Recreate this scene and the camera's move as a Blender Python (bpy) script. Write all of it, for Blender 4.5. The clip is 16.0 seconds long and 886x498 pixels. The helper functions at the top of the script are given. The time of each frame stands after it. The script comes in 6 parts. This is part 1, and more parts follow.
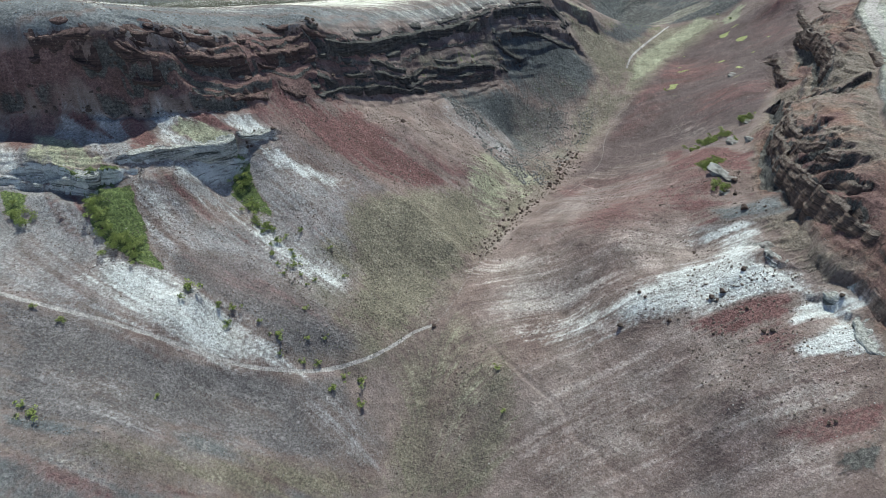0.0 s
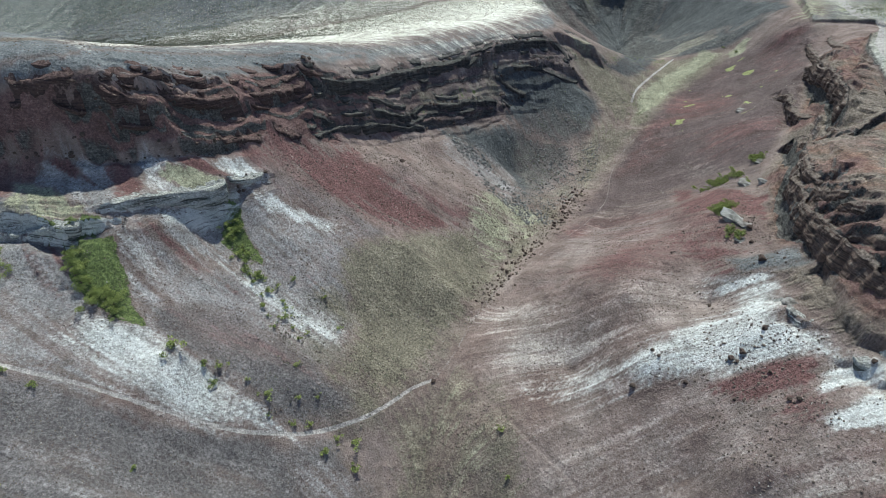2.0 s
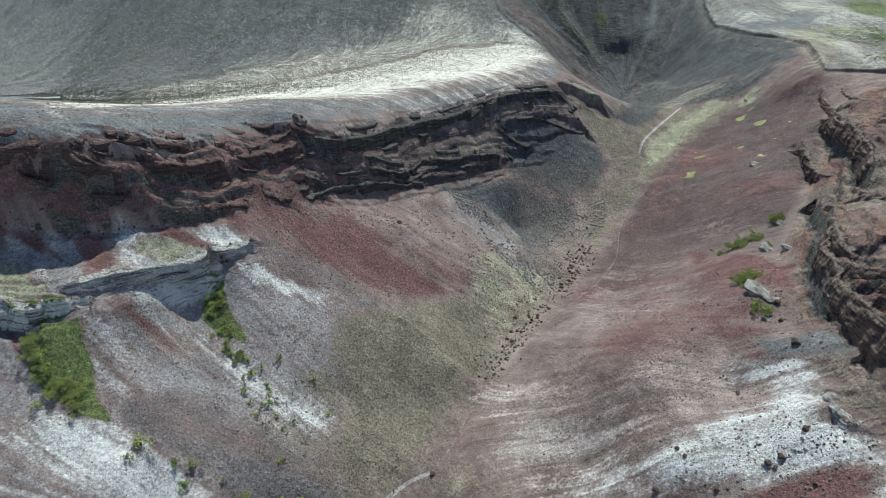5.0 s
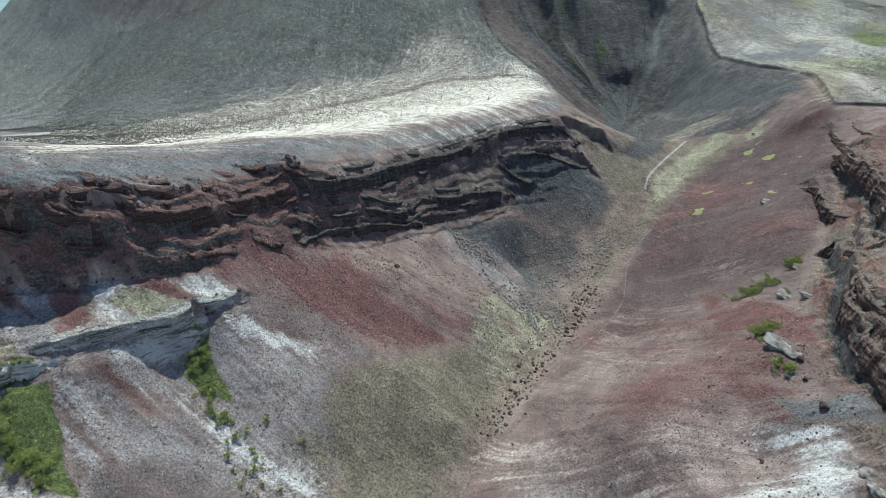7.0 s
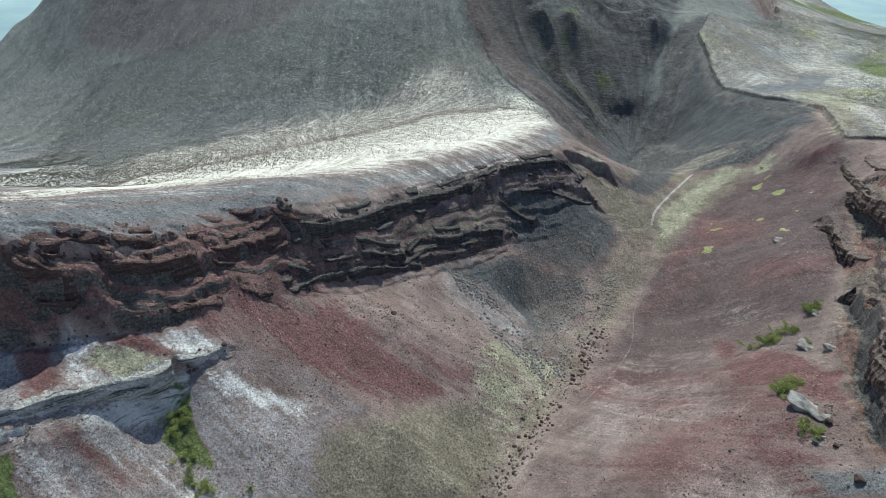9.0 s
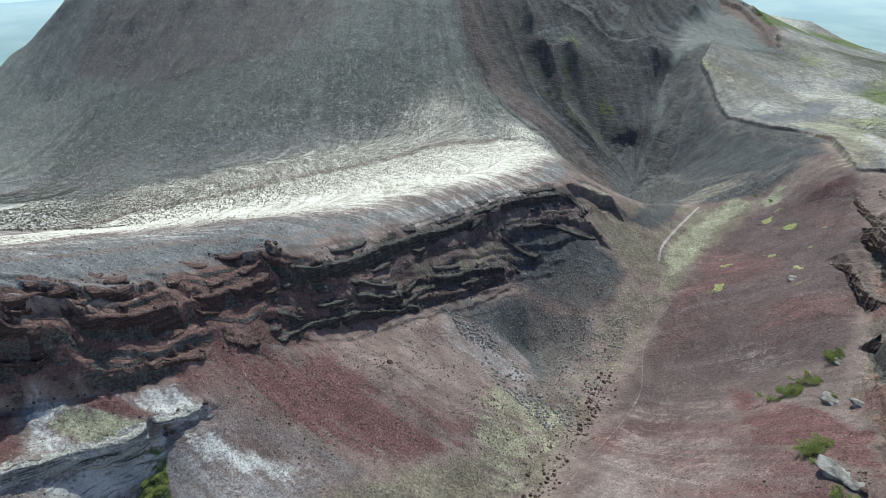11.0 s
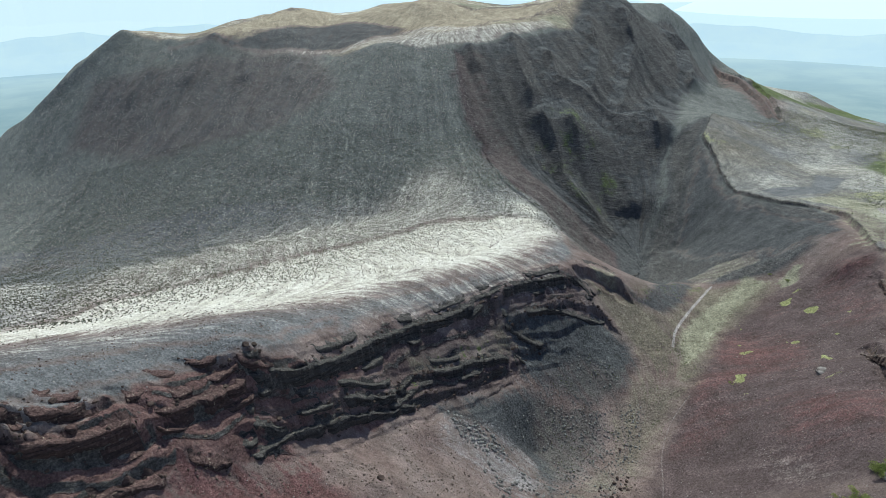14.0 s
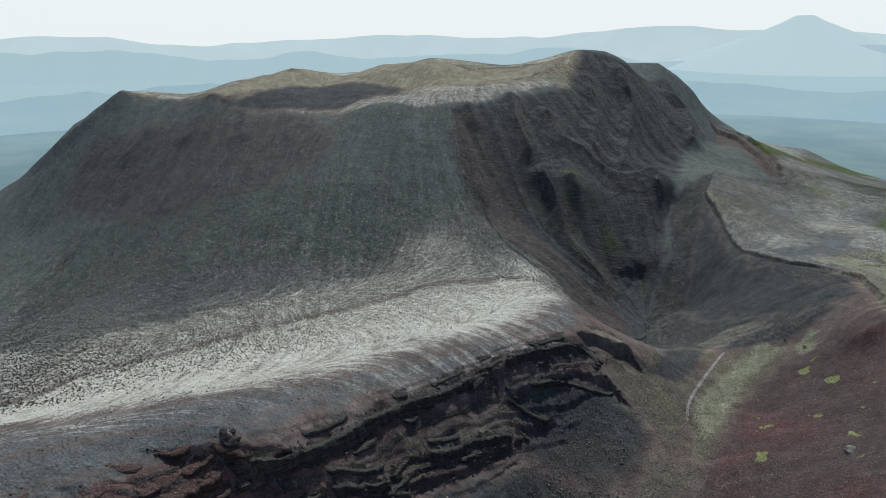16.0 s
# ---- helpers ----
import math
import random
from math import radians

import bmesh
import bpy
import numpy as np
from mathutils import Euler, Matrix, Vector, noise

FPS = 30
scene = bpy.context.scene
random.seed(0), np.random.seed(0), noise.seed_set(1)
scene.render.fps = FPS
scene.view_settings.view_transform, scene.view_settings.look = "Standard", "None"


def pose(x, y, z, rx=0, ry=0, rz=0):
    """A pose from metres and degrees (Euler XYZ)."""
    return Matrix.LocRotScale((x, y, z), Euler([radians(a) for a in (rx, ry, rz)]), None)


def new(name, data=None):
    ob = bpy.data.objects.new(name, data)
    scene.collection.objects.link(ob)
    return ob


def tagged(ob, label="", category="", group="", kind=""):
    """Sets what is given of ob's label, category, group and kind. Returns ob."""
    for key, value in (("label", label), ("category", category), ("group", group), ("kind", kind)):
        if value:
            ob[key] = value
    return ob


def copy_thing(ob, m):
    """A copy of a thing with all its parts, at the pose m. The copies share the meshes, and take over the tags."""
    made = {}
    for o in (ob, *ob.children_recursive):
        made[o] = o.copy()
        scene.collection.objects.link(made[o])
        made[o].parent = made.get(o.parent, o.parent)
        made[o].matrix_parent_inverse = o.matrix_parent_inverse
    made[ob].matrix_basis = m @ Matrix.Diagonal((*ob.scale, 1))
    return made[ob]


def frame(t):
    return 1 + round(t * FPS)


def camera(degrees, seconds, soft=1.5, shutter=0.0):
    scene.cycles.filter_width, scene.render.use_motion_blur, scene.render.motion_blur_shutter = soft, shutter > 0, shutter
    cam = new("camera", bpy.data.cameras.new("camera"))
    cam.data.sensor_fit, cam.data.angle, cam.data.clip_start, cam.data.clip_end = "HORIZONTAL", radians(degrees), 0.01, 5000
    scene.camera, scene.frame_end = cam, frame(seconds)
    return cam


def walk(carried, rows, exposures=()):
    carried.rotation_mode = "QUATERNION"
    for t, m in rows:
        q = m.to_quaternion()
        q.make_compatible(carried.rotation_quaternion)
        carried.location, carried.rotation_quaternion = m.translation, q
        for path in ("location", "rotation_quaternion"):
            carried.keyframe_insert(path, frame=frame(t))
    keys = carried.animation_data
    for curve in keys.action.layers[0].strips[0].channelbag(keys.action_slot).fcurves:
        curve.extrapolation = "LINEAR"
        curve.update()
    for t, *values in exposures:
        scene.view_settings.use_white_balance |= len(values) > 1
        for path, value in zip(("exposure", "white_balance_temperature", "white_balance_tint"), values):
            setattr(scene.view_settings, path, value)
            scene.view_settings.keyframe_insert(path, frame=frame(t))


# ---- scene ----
cam = camera(71.77, 16.0, soft=0.6)
# seconds, x, y, z, yaw, pitch, roll
PATH_ROWS = [
    (0.0, 0.00, 0.00, 180.00, -0.278, -42.335, 0.692),
    (0.5, 0.12, 3.14, 179.92, -0.206, -41.807, 0.642),
    (1.0, 0.25, 6.28, 179.85, -0.138, -41.271, 0.592),
    (1.5, 0.37, 9.41, 179.78, -0.071, -40.744, 0.543),
    (2.0, 0.50, 12.54, 179.71, -0.008, -40.225, 0.494),
    (2.5, 0.63, 15.66, 179.66, 0.053, -39.710, 0.446),
    (3.0, 0.75, 18.78, 179.60, 0.112, -39.159, 0.398),
    (3.5, 0.88, 21.89, 179.55, 0.167, -38.641, 0.350),
    (4.0, 1.00, 25.00, 179.51, 0.221, -38.123, 0.303),
    (6.5, 1.64, 40.54, 179.37, 0.445, -35.437, 0.075),
    (7.0, 1.77, 43.64, 179.36, 0.481, -34.879, 0.031),
    (7.5, 1.89, 46.75, 179.35, 0.515, -34.327, -0.013),
    (8.0, 2.02, 49.85, 179.35, 0.546, -33.779, -0.056),
    (8.5, 2.15, 52.96, 179.35, 0.573, -33.220, -0.099),
    (9.0, 2.28, 56.07, 179.36, 0.598, -32.662, -0.141),
    (11.5, 2.92, 71.65, 179.47, 0.676, -29.957, -0.343),
    (12.0, 3.05, 74.77, 179.51, 0.683, -29.235, -0.382),
    (12.5, 3.18, 77.91, 179.55, 0.686, -28.296, -0.420),
    (13.0, 3.31, 81.04, 179.60, 0.686, -27.104, -0.458),
    (13.5, 3.44, 84.19, 179.66, 0.682, -25.878, -0.495),
    (14.0, 3.57, 87.34, 179.71, 0.676, -24.664, -0.531),
    (14.5, 3.71, 90.49, 179.78, 0.666, -23.427, -0.567),
    (15.0, 3.84, 93.65, 179.85, 0.653, -22.204, -0.602),
    (15.5, 3.97, 96.82, 179.92, 0.636, -20.960, -0.637),
    (16.0, 4.10, 100.00, 180.00, 0.617, -19.715, -0.671),
]
walk(cam, [(t, pose(x, y, z, 90 + pitch, 0, yaw) @ pose(0, 0, 0, 0, 0, roll)) for t, x, y, z, yaw, pitch, roll in PATH_ROWS],
     exposures=((0.0, 0.15, 6320, 3), (4.0, 0.06, 6330, 4), (12.0, 0.09, 6310, 6), (13.0, 0.06, 6370, 6), (14.0, -0.18, 6350, 6), (15.0, -0.54, 6320, 6), (16.0, -0.92, 6300, 7)))

# ---- light: a high sun ahead of the flight, and its sky ----
SUN_HEIGHT, SUN_TURN = 53.0, 7.0
world = bpy.data.worlds.new("world")
scene.world = world
world.use_nodes = True
wn, wl = world.node_tree.nodes, world.node_tree.links
sky = wn.new("ShaderNodeTexSky")
sky.sky_type, sky.sun_disc = "NISHITA", False
sky.sun_elevation, sky.sun_rotation = radians(SUN_HEIGHT), radians(SUN_TURN)
sky.altitude, sky.air_density, sky.dust_density = 900, 1.0, 0.6
# thin white cloud, closing towards the horizon
way = wn.new("ShaderNodeTexCoord").outputs["Generated"]
puff = wn.new("ShaderNodeTexNoise")
puff.inputs["Scale"].default_value, puff.inputs["Detail"].default_value = 3.0, 7
squash = wn.new("ShaderNodeMapping")
squash.inputs["Scale"].default_value = (1, 1, 4)
wl.new(way, squash.inputs[0])
wl.new(squash.outputs[0], puff.inputs["Vector"])
high = wn.new("ShaderNodeSeparateXYZ")
wl.new(way, high.inputs[0])
near_rim = wn.new("ShaderNodeMapRange")
wl.new(high.outputs[2], near_rim.inputs[0])
near_rim.inputs[1].default_value, near_rim.inputs[2].default_value, near_rim.inputs[3].default_value, near_rim.inputs[4].default_value = 0.0, 0.22, 0.75, -0.35
both = wn.new("ShaderNodeMath")
wl.new(puff.outputs["Fac"], both.inputs[0])
wl.new(near_rim.outputs[0], both.inputs[1])
thick = wn.new("ShaderNodeMapRange")
wl.new(both.outputs[0], thick.inputs[0])
thick.inputs[1].default_value, thick.inputs[2].default_value, thick.inputs[4].default_value = 0.45, 0.85, 0.95
cloud = wn.new("ShaderNodeMix")
cloud.data_type = "RGBA"
wl.new(thick.outputs[0], cloud.inputs[0])
wl.new(sky.outputs[0], cloud.inputs[6])
cloud.inputs[7].default_value = (14.4, 14.8, 15.0, 1)
wl.new(cloud.outputs[2], wn["Background"].inputs[0])
wn["Background"].inputs[1].default_value = 0.115
sun = new("sun", bpy.data.lights.new("sun", "SUN"))
sun.data.energy, sun.data.angle, sun.data.color = 4.8, radians(0.8), (1.0, 0.99, 0.88)
sun_way = Vector((math.sin(radians(SUN_TURN)) * math.cos(radians(SUN_HEIGHT)), math.cos(radians(SUN_TURN)) * math.cos(radians(SUN_HEIGHT)), math.sin(radians(SUN_HEIGHT))))
sun.matrix_world = Matrix.Translation(sun_way * 500) @ sun_way.to_track_quat("Z", "Y").to_matrix().to_4x4()


# ---- materials ----
def shader(name, rough=0.9):
    """A new node material; its nodes, links and shader."""
    mat = bpy.data.materials.new(name)
    mat.use_nodes = True
    n, l = mat.node_tree.nodes, mat.node_tree.links
    b = n["Principled BSDF"]
    b.inputs["Roughness"].default_value = rough
    b.inputs["Specular IOR Level"].default_value = 0.25
    return mat, n, l, b


def grain(n, l, scale, detail=5.0, rough=0.6, coords=None, distort=0.0):
    """Noise over the object's own metres."""
    t = n.new("ShaderNodeTexNoise")
    t.inputs["Scale"].default_value, t.inputs["Detail"].default_value = scale, detail
    t.inputs["Roughness"].default_value, t.inputs["Distortion"].default_value = rough, distort
    if coords is None:
        coords = n.new("ShaderNodeTexCoord").outputs["Object"]
    l.new(coords, t.inputs["Vector"])
    return t.outputs["Fac"]


def sums(n, l, op, a, b, c=None):
    m = n.new("ShaderNodeMath")
    m.operation = op
    for k, v in enumerate((a, b, c)):
        if v is None:
            continue
        if isinstance(v, (int, float)):
            m.inputs[k].default_value = v
        else:
            l.new(v, m.inputs[k])
    return m.outputs[0]


def step(n, l, value, low, high):
    m = n.new("ShaderNodeMapRange")
    m.interpolation_type = "SMOOTHSTEP"
    l.new(value, m.inputs[0])
    m.inputs[1].default_value, m.inputs[2].default_value = low, high
    return m.outputs[0]


def blend(n, l, fac, a, b, mode="MIX"):
    m = n.new("ShaderNodeMix")
    m.data_type, m.blend_type = "RGBA", mode
    for sock, v in ((m.inputs[0], fac), (m.inputs[6], a), (m.inputs[7], b)):
        if isinstance(v, (int, float)):
            sock.default_value = v
        elif isinstance(v, tuple):
            sock.default_value = (*v, 1.0)
        else:
            l.new(v, sock)
    return m.outputs[2]


def relief(n, l, shade, height, depth, strength=1.0, below=None):
    m = n.new("ShaderNodeBump")
    m.inputs["Strength"].default_value, m.inputs["Distance"].default_value = strength, depth
    l.new(height, m.inputs["Height"])
    if below is not None:
        l.new(below, m.inputs["Normal"])
    l.new(m.outputs[0], shade.inputs["Normal"])
    return m.outputs[0]


PALETTE = {
    "scoria_a": (0.172, 0.124, 0.115), "scoria_b": (0.262, 0.212, 0.198), "scoria_pale": (0.38, 0.33, 0.31),
    "grey_a": (0.118, 0.126, 0.135), "grey_b": (0.205, 0.214, 0.224), "red_a": (0.112, 0.054, 0.055), "red_b": (0.185, 0.106, 0.102),
    "olive_a": (0.12, 0.106, 0.082), "olive_b": (0.245, 0.222, 0.174), "pale_a": (0.33, 0.28, 0.265), "pale_b": (0.46, 0.42, 0.4),
    "white_a": (0.48, 0.49, 0.495), "white_b": (0.7, 0.72, 0.725), "rock_a": (0.058, 0.057, 0.058), "rock_b": (0.165, 0.158, 0.152),
    "field_a": (0.52, 0.51, 0.45), "field_b": (0.84, 0.83, 0.75), "moss_a": (0.21, 0.23, 0.09), "moss_b": (0.37, 0.39, 0.19),
    "green_a": (0.055, 0.08, 0.032), "green_b": (0.145, 0.18, 0.066), "tread_a": (0.31, 0.285, 0.28), "tread_b": (0.45, 0.42, 0.41),
    "bed_a": (0.085, 0.085, 0.085), "bed_b": (0.22, 0.225, 0.225), "ash_a": (0.2, 0.19, 0.195), "ash_b": (0.345, 0.335, 0.345),
    "wine_a": (0.122, 0.07, 0.069), "wine_b": (0.2, 0.128, 0.12), "dark_a": (0.095, 0.106, 0.105), "dark_b": (0.21, 0.224, 0.212),
    "lichen_a": (0.2, 0.18, 0.145), "lichen_b": (0.42, 0.41, 0.32), "brown_a": (0.13, 0.105, 0.09), "brown_b": (0.27, 0.228, 0.195),
    "yellow_a": (0.19, 0.19, 0.135), "yellow_b": (0.36, 0.355, 0.265), "mauve_a": (0.08, 0.058, 0.06), "mauve_b": (0.145, 0.112, 0.112),
    "slate_a": (0.05, 0.055, 0.06), "slate_b": (0.115, 0.122, 0.128), "plum_a": (0.1, 0.092, 0.096), "plum_b": (0.205, 0.19, 0.196),
    "sand_a": (0.24, 0.2, 0.15), "sand_b": (0.46, 0.41, 0.31), "rust_a": (0.15, 0.085, 0.062), "rust_b": (0.29, 0.175, 0.125),
}


def soil():
    """Cinders, ash and scree. What lies where comes from weights on the mesh; their ragged edges and grain from noise."""
    mat, n, l, b = shader("cinder_soil", 0.95)
    co = n.new("ShaderNodeTexCoord").outputs["Object"]
    wide, mid, fine, grit = (grain(n, l, s, d, r, co) for s, d, r in ((0.05, 4, 0.6), (0.3, 7, 0.68), (1.5, 6, 0.72), (3.2, 4, 0.75)))
    w = {}
    for attr, names in (("lie_a", ("white", "red", "grey", "olive")), ("lie_b", ("green", "moss", "rock", "field")), ("lie_c", ("pale", "tread", "streak", "layer")),
                        ("lie_d", ("ash", "wine", "dark", "tuft")), ("lie_e", ("lichen", "brown", "yellow", "mauve")), ("lie_f", ("slate", "plum", "sand", "rust")), ("lie_g", ("drift", "comb", "mottle"))):
        a = n.new("ShaderNodeAttribute")
        a.attribute_name = attr
        s = n.new("ShaderNodeSeparateColor")
        l.new(a.outputs["Color"], s.inputs[0])
        for k, name in enumerate(names):
            w[name] = s.outputs[k] if k < 3 else a.outputs["Alpha"]
    ragged = sums(n, l, "ADD", sums(n, l, "ADD", sums(n, l, "MULTIPLY", mid, 0.35), sums(n, l, "MULTIPLY", fine, 0.3)), sums(n, l, "MULTIPLY", w["streak"], 0.35))

    def where(name, ruff=0.9, low=0.35, high=0.65):
        return step(n, l, sums(n, l, "ADD", w[name], sums(n, l, "MULTIPLY", sums(n, l, "SUBTRACT", ragged, 0.5), ruff)), low, high)

    col = blend(n, l, step(n, l, wide, 0.3, 0.7), PALETTE["scoria_a"], PALETTE["scoria_b"])
    col = blend(n, l, sums(n, l, "MULTIPLY", step(n, l, w["streak"], 0.4, 0.85), 0.15), col, PALETTE["scoria_pale"])
    for name, ruff, low, high in (
        ("dark", 0.8, 0.2, 0.8), ("slate", 0.8, 0.2, 0.8), ("plum", 1.4, 0.15, 0.85), ("ash", 1.4, 0.15, 0.85), ("mauve", 1.2, 0.15, 0.85), ("grey", 0.9, 0.2, 0.8), ("red", 1.6, 0.15, 0.85), ("olive", 1.2, 0.15, 0.85), ("brown", 1.2, 0.15, 0.8), ("rust", 1.4, 0.2, 0.8), ("sand", 1.2, 0.2, 0.8), ("yellow", 1.6, 0.25, 0.85), ("wine", 1.0, 0.15, 0.7),
        ("pale", 1.6, 0.2, 1.0), ("white", 1.5, 0.15, 1.0), ("lichen", 2.0, 0.3, 0.6), ("rock", 1.0, 0.25, 0.65), ("field", 1.3, 0.2, 0.8), ("moss", 1.8, 0.4, 0.65),
        ("green", 1.6, 0.35, 0.6), ("tread", 0.6, 0.3, 0.65)):
        mixed = blend(n, l, step(n, l, fine, 0.3, 0.7), PALETTE[name + "_a"], PALETTE[name + "_b"])
        col = blend(n, l, where(name, ruff, low, high), col, mixed)
    # bedding of the cliffs: grain drawn out along the beds
    lay = n.new("ShaderNodeSeparateXYZ")
    l.new(co, lay.inputs[0])
    dip = sums(n, l, "ADD", lay.outputs[2], sums(n, l, "ADD", sums(n, l, "MULTIPLY", lay.outputs[0], 0.123), sums(n, l, "MULTIPLY", lay.outputs[1], 0.144)))
    flat = n.new("ShaderNodeCombineXYZ")
    l.new(sums(n, l, "MULTIPLY", lay.outputs[0], 0.16), flat.inputs[0])
    l.new(sums(n, l, "MULTIPLY", lay.outputs[1], 0.16), flat.inputs[1])
    l.new(sums(n, l, "MULTIPLY", dip, 1.5), flat.inputs[2])
    beds = grain(n, l, 1.0, 6, 0.7, flat.outputs[0], 0.4)
    bare = step(n, l, sums(n, l, "MAXIMUM", w["rock"], sums(n, l, "MAXIMUM", sums(n, l, "MULTIPLY", w["wine"], 0.25), sums(n, l, "MULTIPLY", w["brown"], 0.45))), 0.05, 0.5)
    col = blend(n, l, sums(n, l, "MULTIPLY", bare, 0.5), col, blend(n, l, step(n, l, beds, 0.3, 0.7), (0.15, 0.15, 0.15), (0.8, 0.8, 0.8)), "OVERLAY")
    # beds of ash, darker and lighter by turns
    thin = n.new("ShaderNodeCombineXYZ")
    l.new(sums(n, l, "MULTIPLY", lay.outputs[0], 0.05), thin.inputs[0])
    l.new(sums(n, l, "MULTIPLY", lay.outputs[1], 0.05), thin.inputs[1])
    l.new(sums(n, l, "MULTIPLY", dip, 0.9), thin.inputs[2])
    strata = grain(n, l, 1.0, 5, 0.75, thin.outputs[0], 0.15)
    ashes = blend(n, l, step(n, l, strata, 0.36, 0.5), PALETTE["bed_a"], PALETTE["white_b"])
    col = blend(n, l, sums(n, l, "MULTIPLY", step(n, l, w["layer"], 0.3, 0.7), 0.85), col, ashes)
    # tufts of heath, light dots painting back-lit tufts on the dome, stones and grit
    for scale, weight, low, dark, light in ((0.8, w["tuft"], 0.38, (0.07, 0.075, 0.055), (0.14, 0.145, 0.11)), (0.75, sums(n, l, "MULTIPLY", w["dark"], w["tuft"]), 0.4, (0.34, 0.345, 0.29), (0.52, 0.53, 0.45)), (1.2, 0.4, 0.2, (0.05, 0.047, 0.045), (0.4, 0.38, 0.36)), (0.6, 0.35, 0.16, (0.035, 0.033, 0.032), (0.42, 0.4, 0.38))):
        v = n.new("ShaderNodeTexVoronoi")
        v.inputs["Scale"].default_value = scale
        l.new(co, v.inputs["Vector"])
        d = sums(n, l, "ADD", v.outputs["Distance"], sums(n, l, "MULTIPLY", sums(n, l, "SUBTRACT", fine, 0.5), 0.35))
        spot = sums(n, l, "MULTIPLY", step(n, l, d, low, low - 0.1), step(n, l, v.outputs["Color"], 0.35, 0.55))
        col = blend(n, l, sums(n, l, "MULTIPLY", spot, weight), col, blend(n, l, step(n, l, fine, 0.45, 0.55), dark, light))
    for much, value, low, high in ((0.38, grit, 0.3, 0.7), (0.28, fine, 0.3, 0.7), (0.28, mid, 0.25, 0.75), (0.14, w["streak"], 0.2, 0.8), (0.16, w["drift"], 0.2, 0.8), (0.12, w["comb"], 0.2, 0.8), (0.3, w["mottle"], 0.2, 0.8)):
        col = blend(n, l, much, col, blend(n, l, step(n, l, value, low, high), (0.22, 0.22, 0.22), (0.78, 0.78, 0.78)), "OVERLAY")
    l.new(col, b.inputs["Base Color"])
    low = relief(n, l, b, mid, 0.8, 0.8)
    low = relief(n, l, b, fine, 0.3, 1.0, low)
    low = relief(n, l, b, sums(n, l, "MULTIPLY", beds, bare), 1.1, 1.0, low)
    low = relief(n, l, b, sums(n, l, "MULTIPLY", strata, w["layer"]), 1.5, 1.0, low)
    for scale, deep in ((0.55, 0.2), (0.9, 0.16), (2.3, 0.1)):
        v = n.new("ShaderNodeTexVoronoi")
        v.inputs["Scale"].default_value = scale
        l.new(co, v.inputs["Vector"])
        lump = sums(n, l, "MULTIPLY", step(n, l, v.outputs["Distance"], 0.45, 0.05), step(n, l, v.outputs["Color"], 0.3, 0.8))
        low = relief(n, l, b, lump, deep, 0.8, low)
    relief(n, l, b, grit, 0.2, 1.0, low)
    return mat


SOIL = soil()


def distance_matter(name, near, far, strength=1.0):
    """Country kilometres off, its haze painted in as a glow that pales with distance."""
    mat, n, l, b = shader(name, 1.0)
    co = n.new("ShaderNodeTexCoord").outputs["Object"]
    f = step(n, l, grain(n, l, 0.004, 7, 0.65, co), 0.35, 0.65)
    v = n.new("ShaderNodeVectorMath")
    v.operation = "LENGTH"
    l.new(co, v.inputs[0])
    haze_mix = step(n, l, v.outputs["Value"], 900, 4600)
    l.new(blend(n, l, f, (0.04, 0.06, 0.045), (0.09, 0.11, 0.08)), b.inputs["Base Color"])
    glow = blend(n, l, haze_mix, near, far)
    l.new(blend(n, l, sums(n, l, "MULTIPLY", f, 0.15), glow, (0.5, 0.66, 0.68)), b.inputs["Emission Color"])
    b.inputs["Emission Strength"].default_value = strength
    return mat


# haze as emission: bluish for the plain, mostly paler from range to range
PLAIN = distance_matter("plain_haze_glow", (0.12, 0.22, 0.27), (0.5, 0.72, 0.88))
HILLS = [distance_matter("hills_haze_glow", g, g) for g in ((0.56, 0.79, 0.95), (0.74, 0.97, 1.1), (0.98, 1.18, 1.27), (0.86, 1.07, 1.19))]


def rough_stone(name, dark, light, scale=1.0):
    mat, n, l, b = shader(name, 0.9)
    f = grain(n, l, 1.5 * scale, 6, 0.7)
    rnd = sums(n, l, "FRACT", sums(n, l, "ADD", n.new("ShaderNodeObjectInfo").outputs["Random"], n.new("ShaderNodeNewGeometry").outputs["Random Per Island"]), 0.0)
    c = blend(n, l, step(n, l, f, 0.3, 0.7), dark, light)
    l.new(blend(n, l, sums(n, l, "MULTIPLY", rnd, 0.35), c, (0.13, 0.085, 0.078)), b.inputs["Base Color"])
    relief(n, l, b, grain(n, l, 5 * scale, 5, 0.7), 0.15, 0.8)
    return mat


def leafage(name, dark, light):
    mat, n, l, b = shader(name, 0.7)
    g = n.new("ShaderNodeNewGeometry").outputs["Random Per Island"]
    f = grain(n, l, 0.8, 3, 0.6)
    l.new(blend(n, l, sums(n, l, "MULTIPLY", sums(n, l, "ADD", g, f), 0.5), dark, light), b.inputs["Base Color"])
    return mat


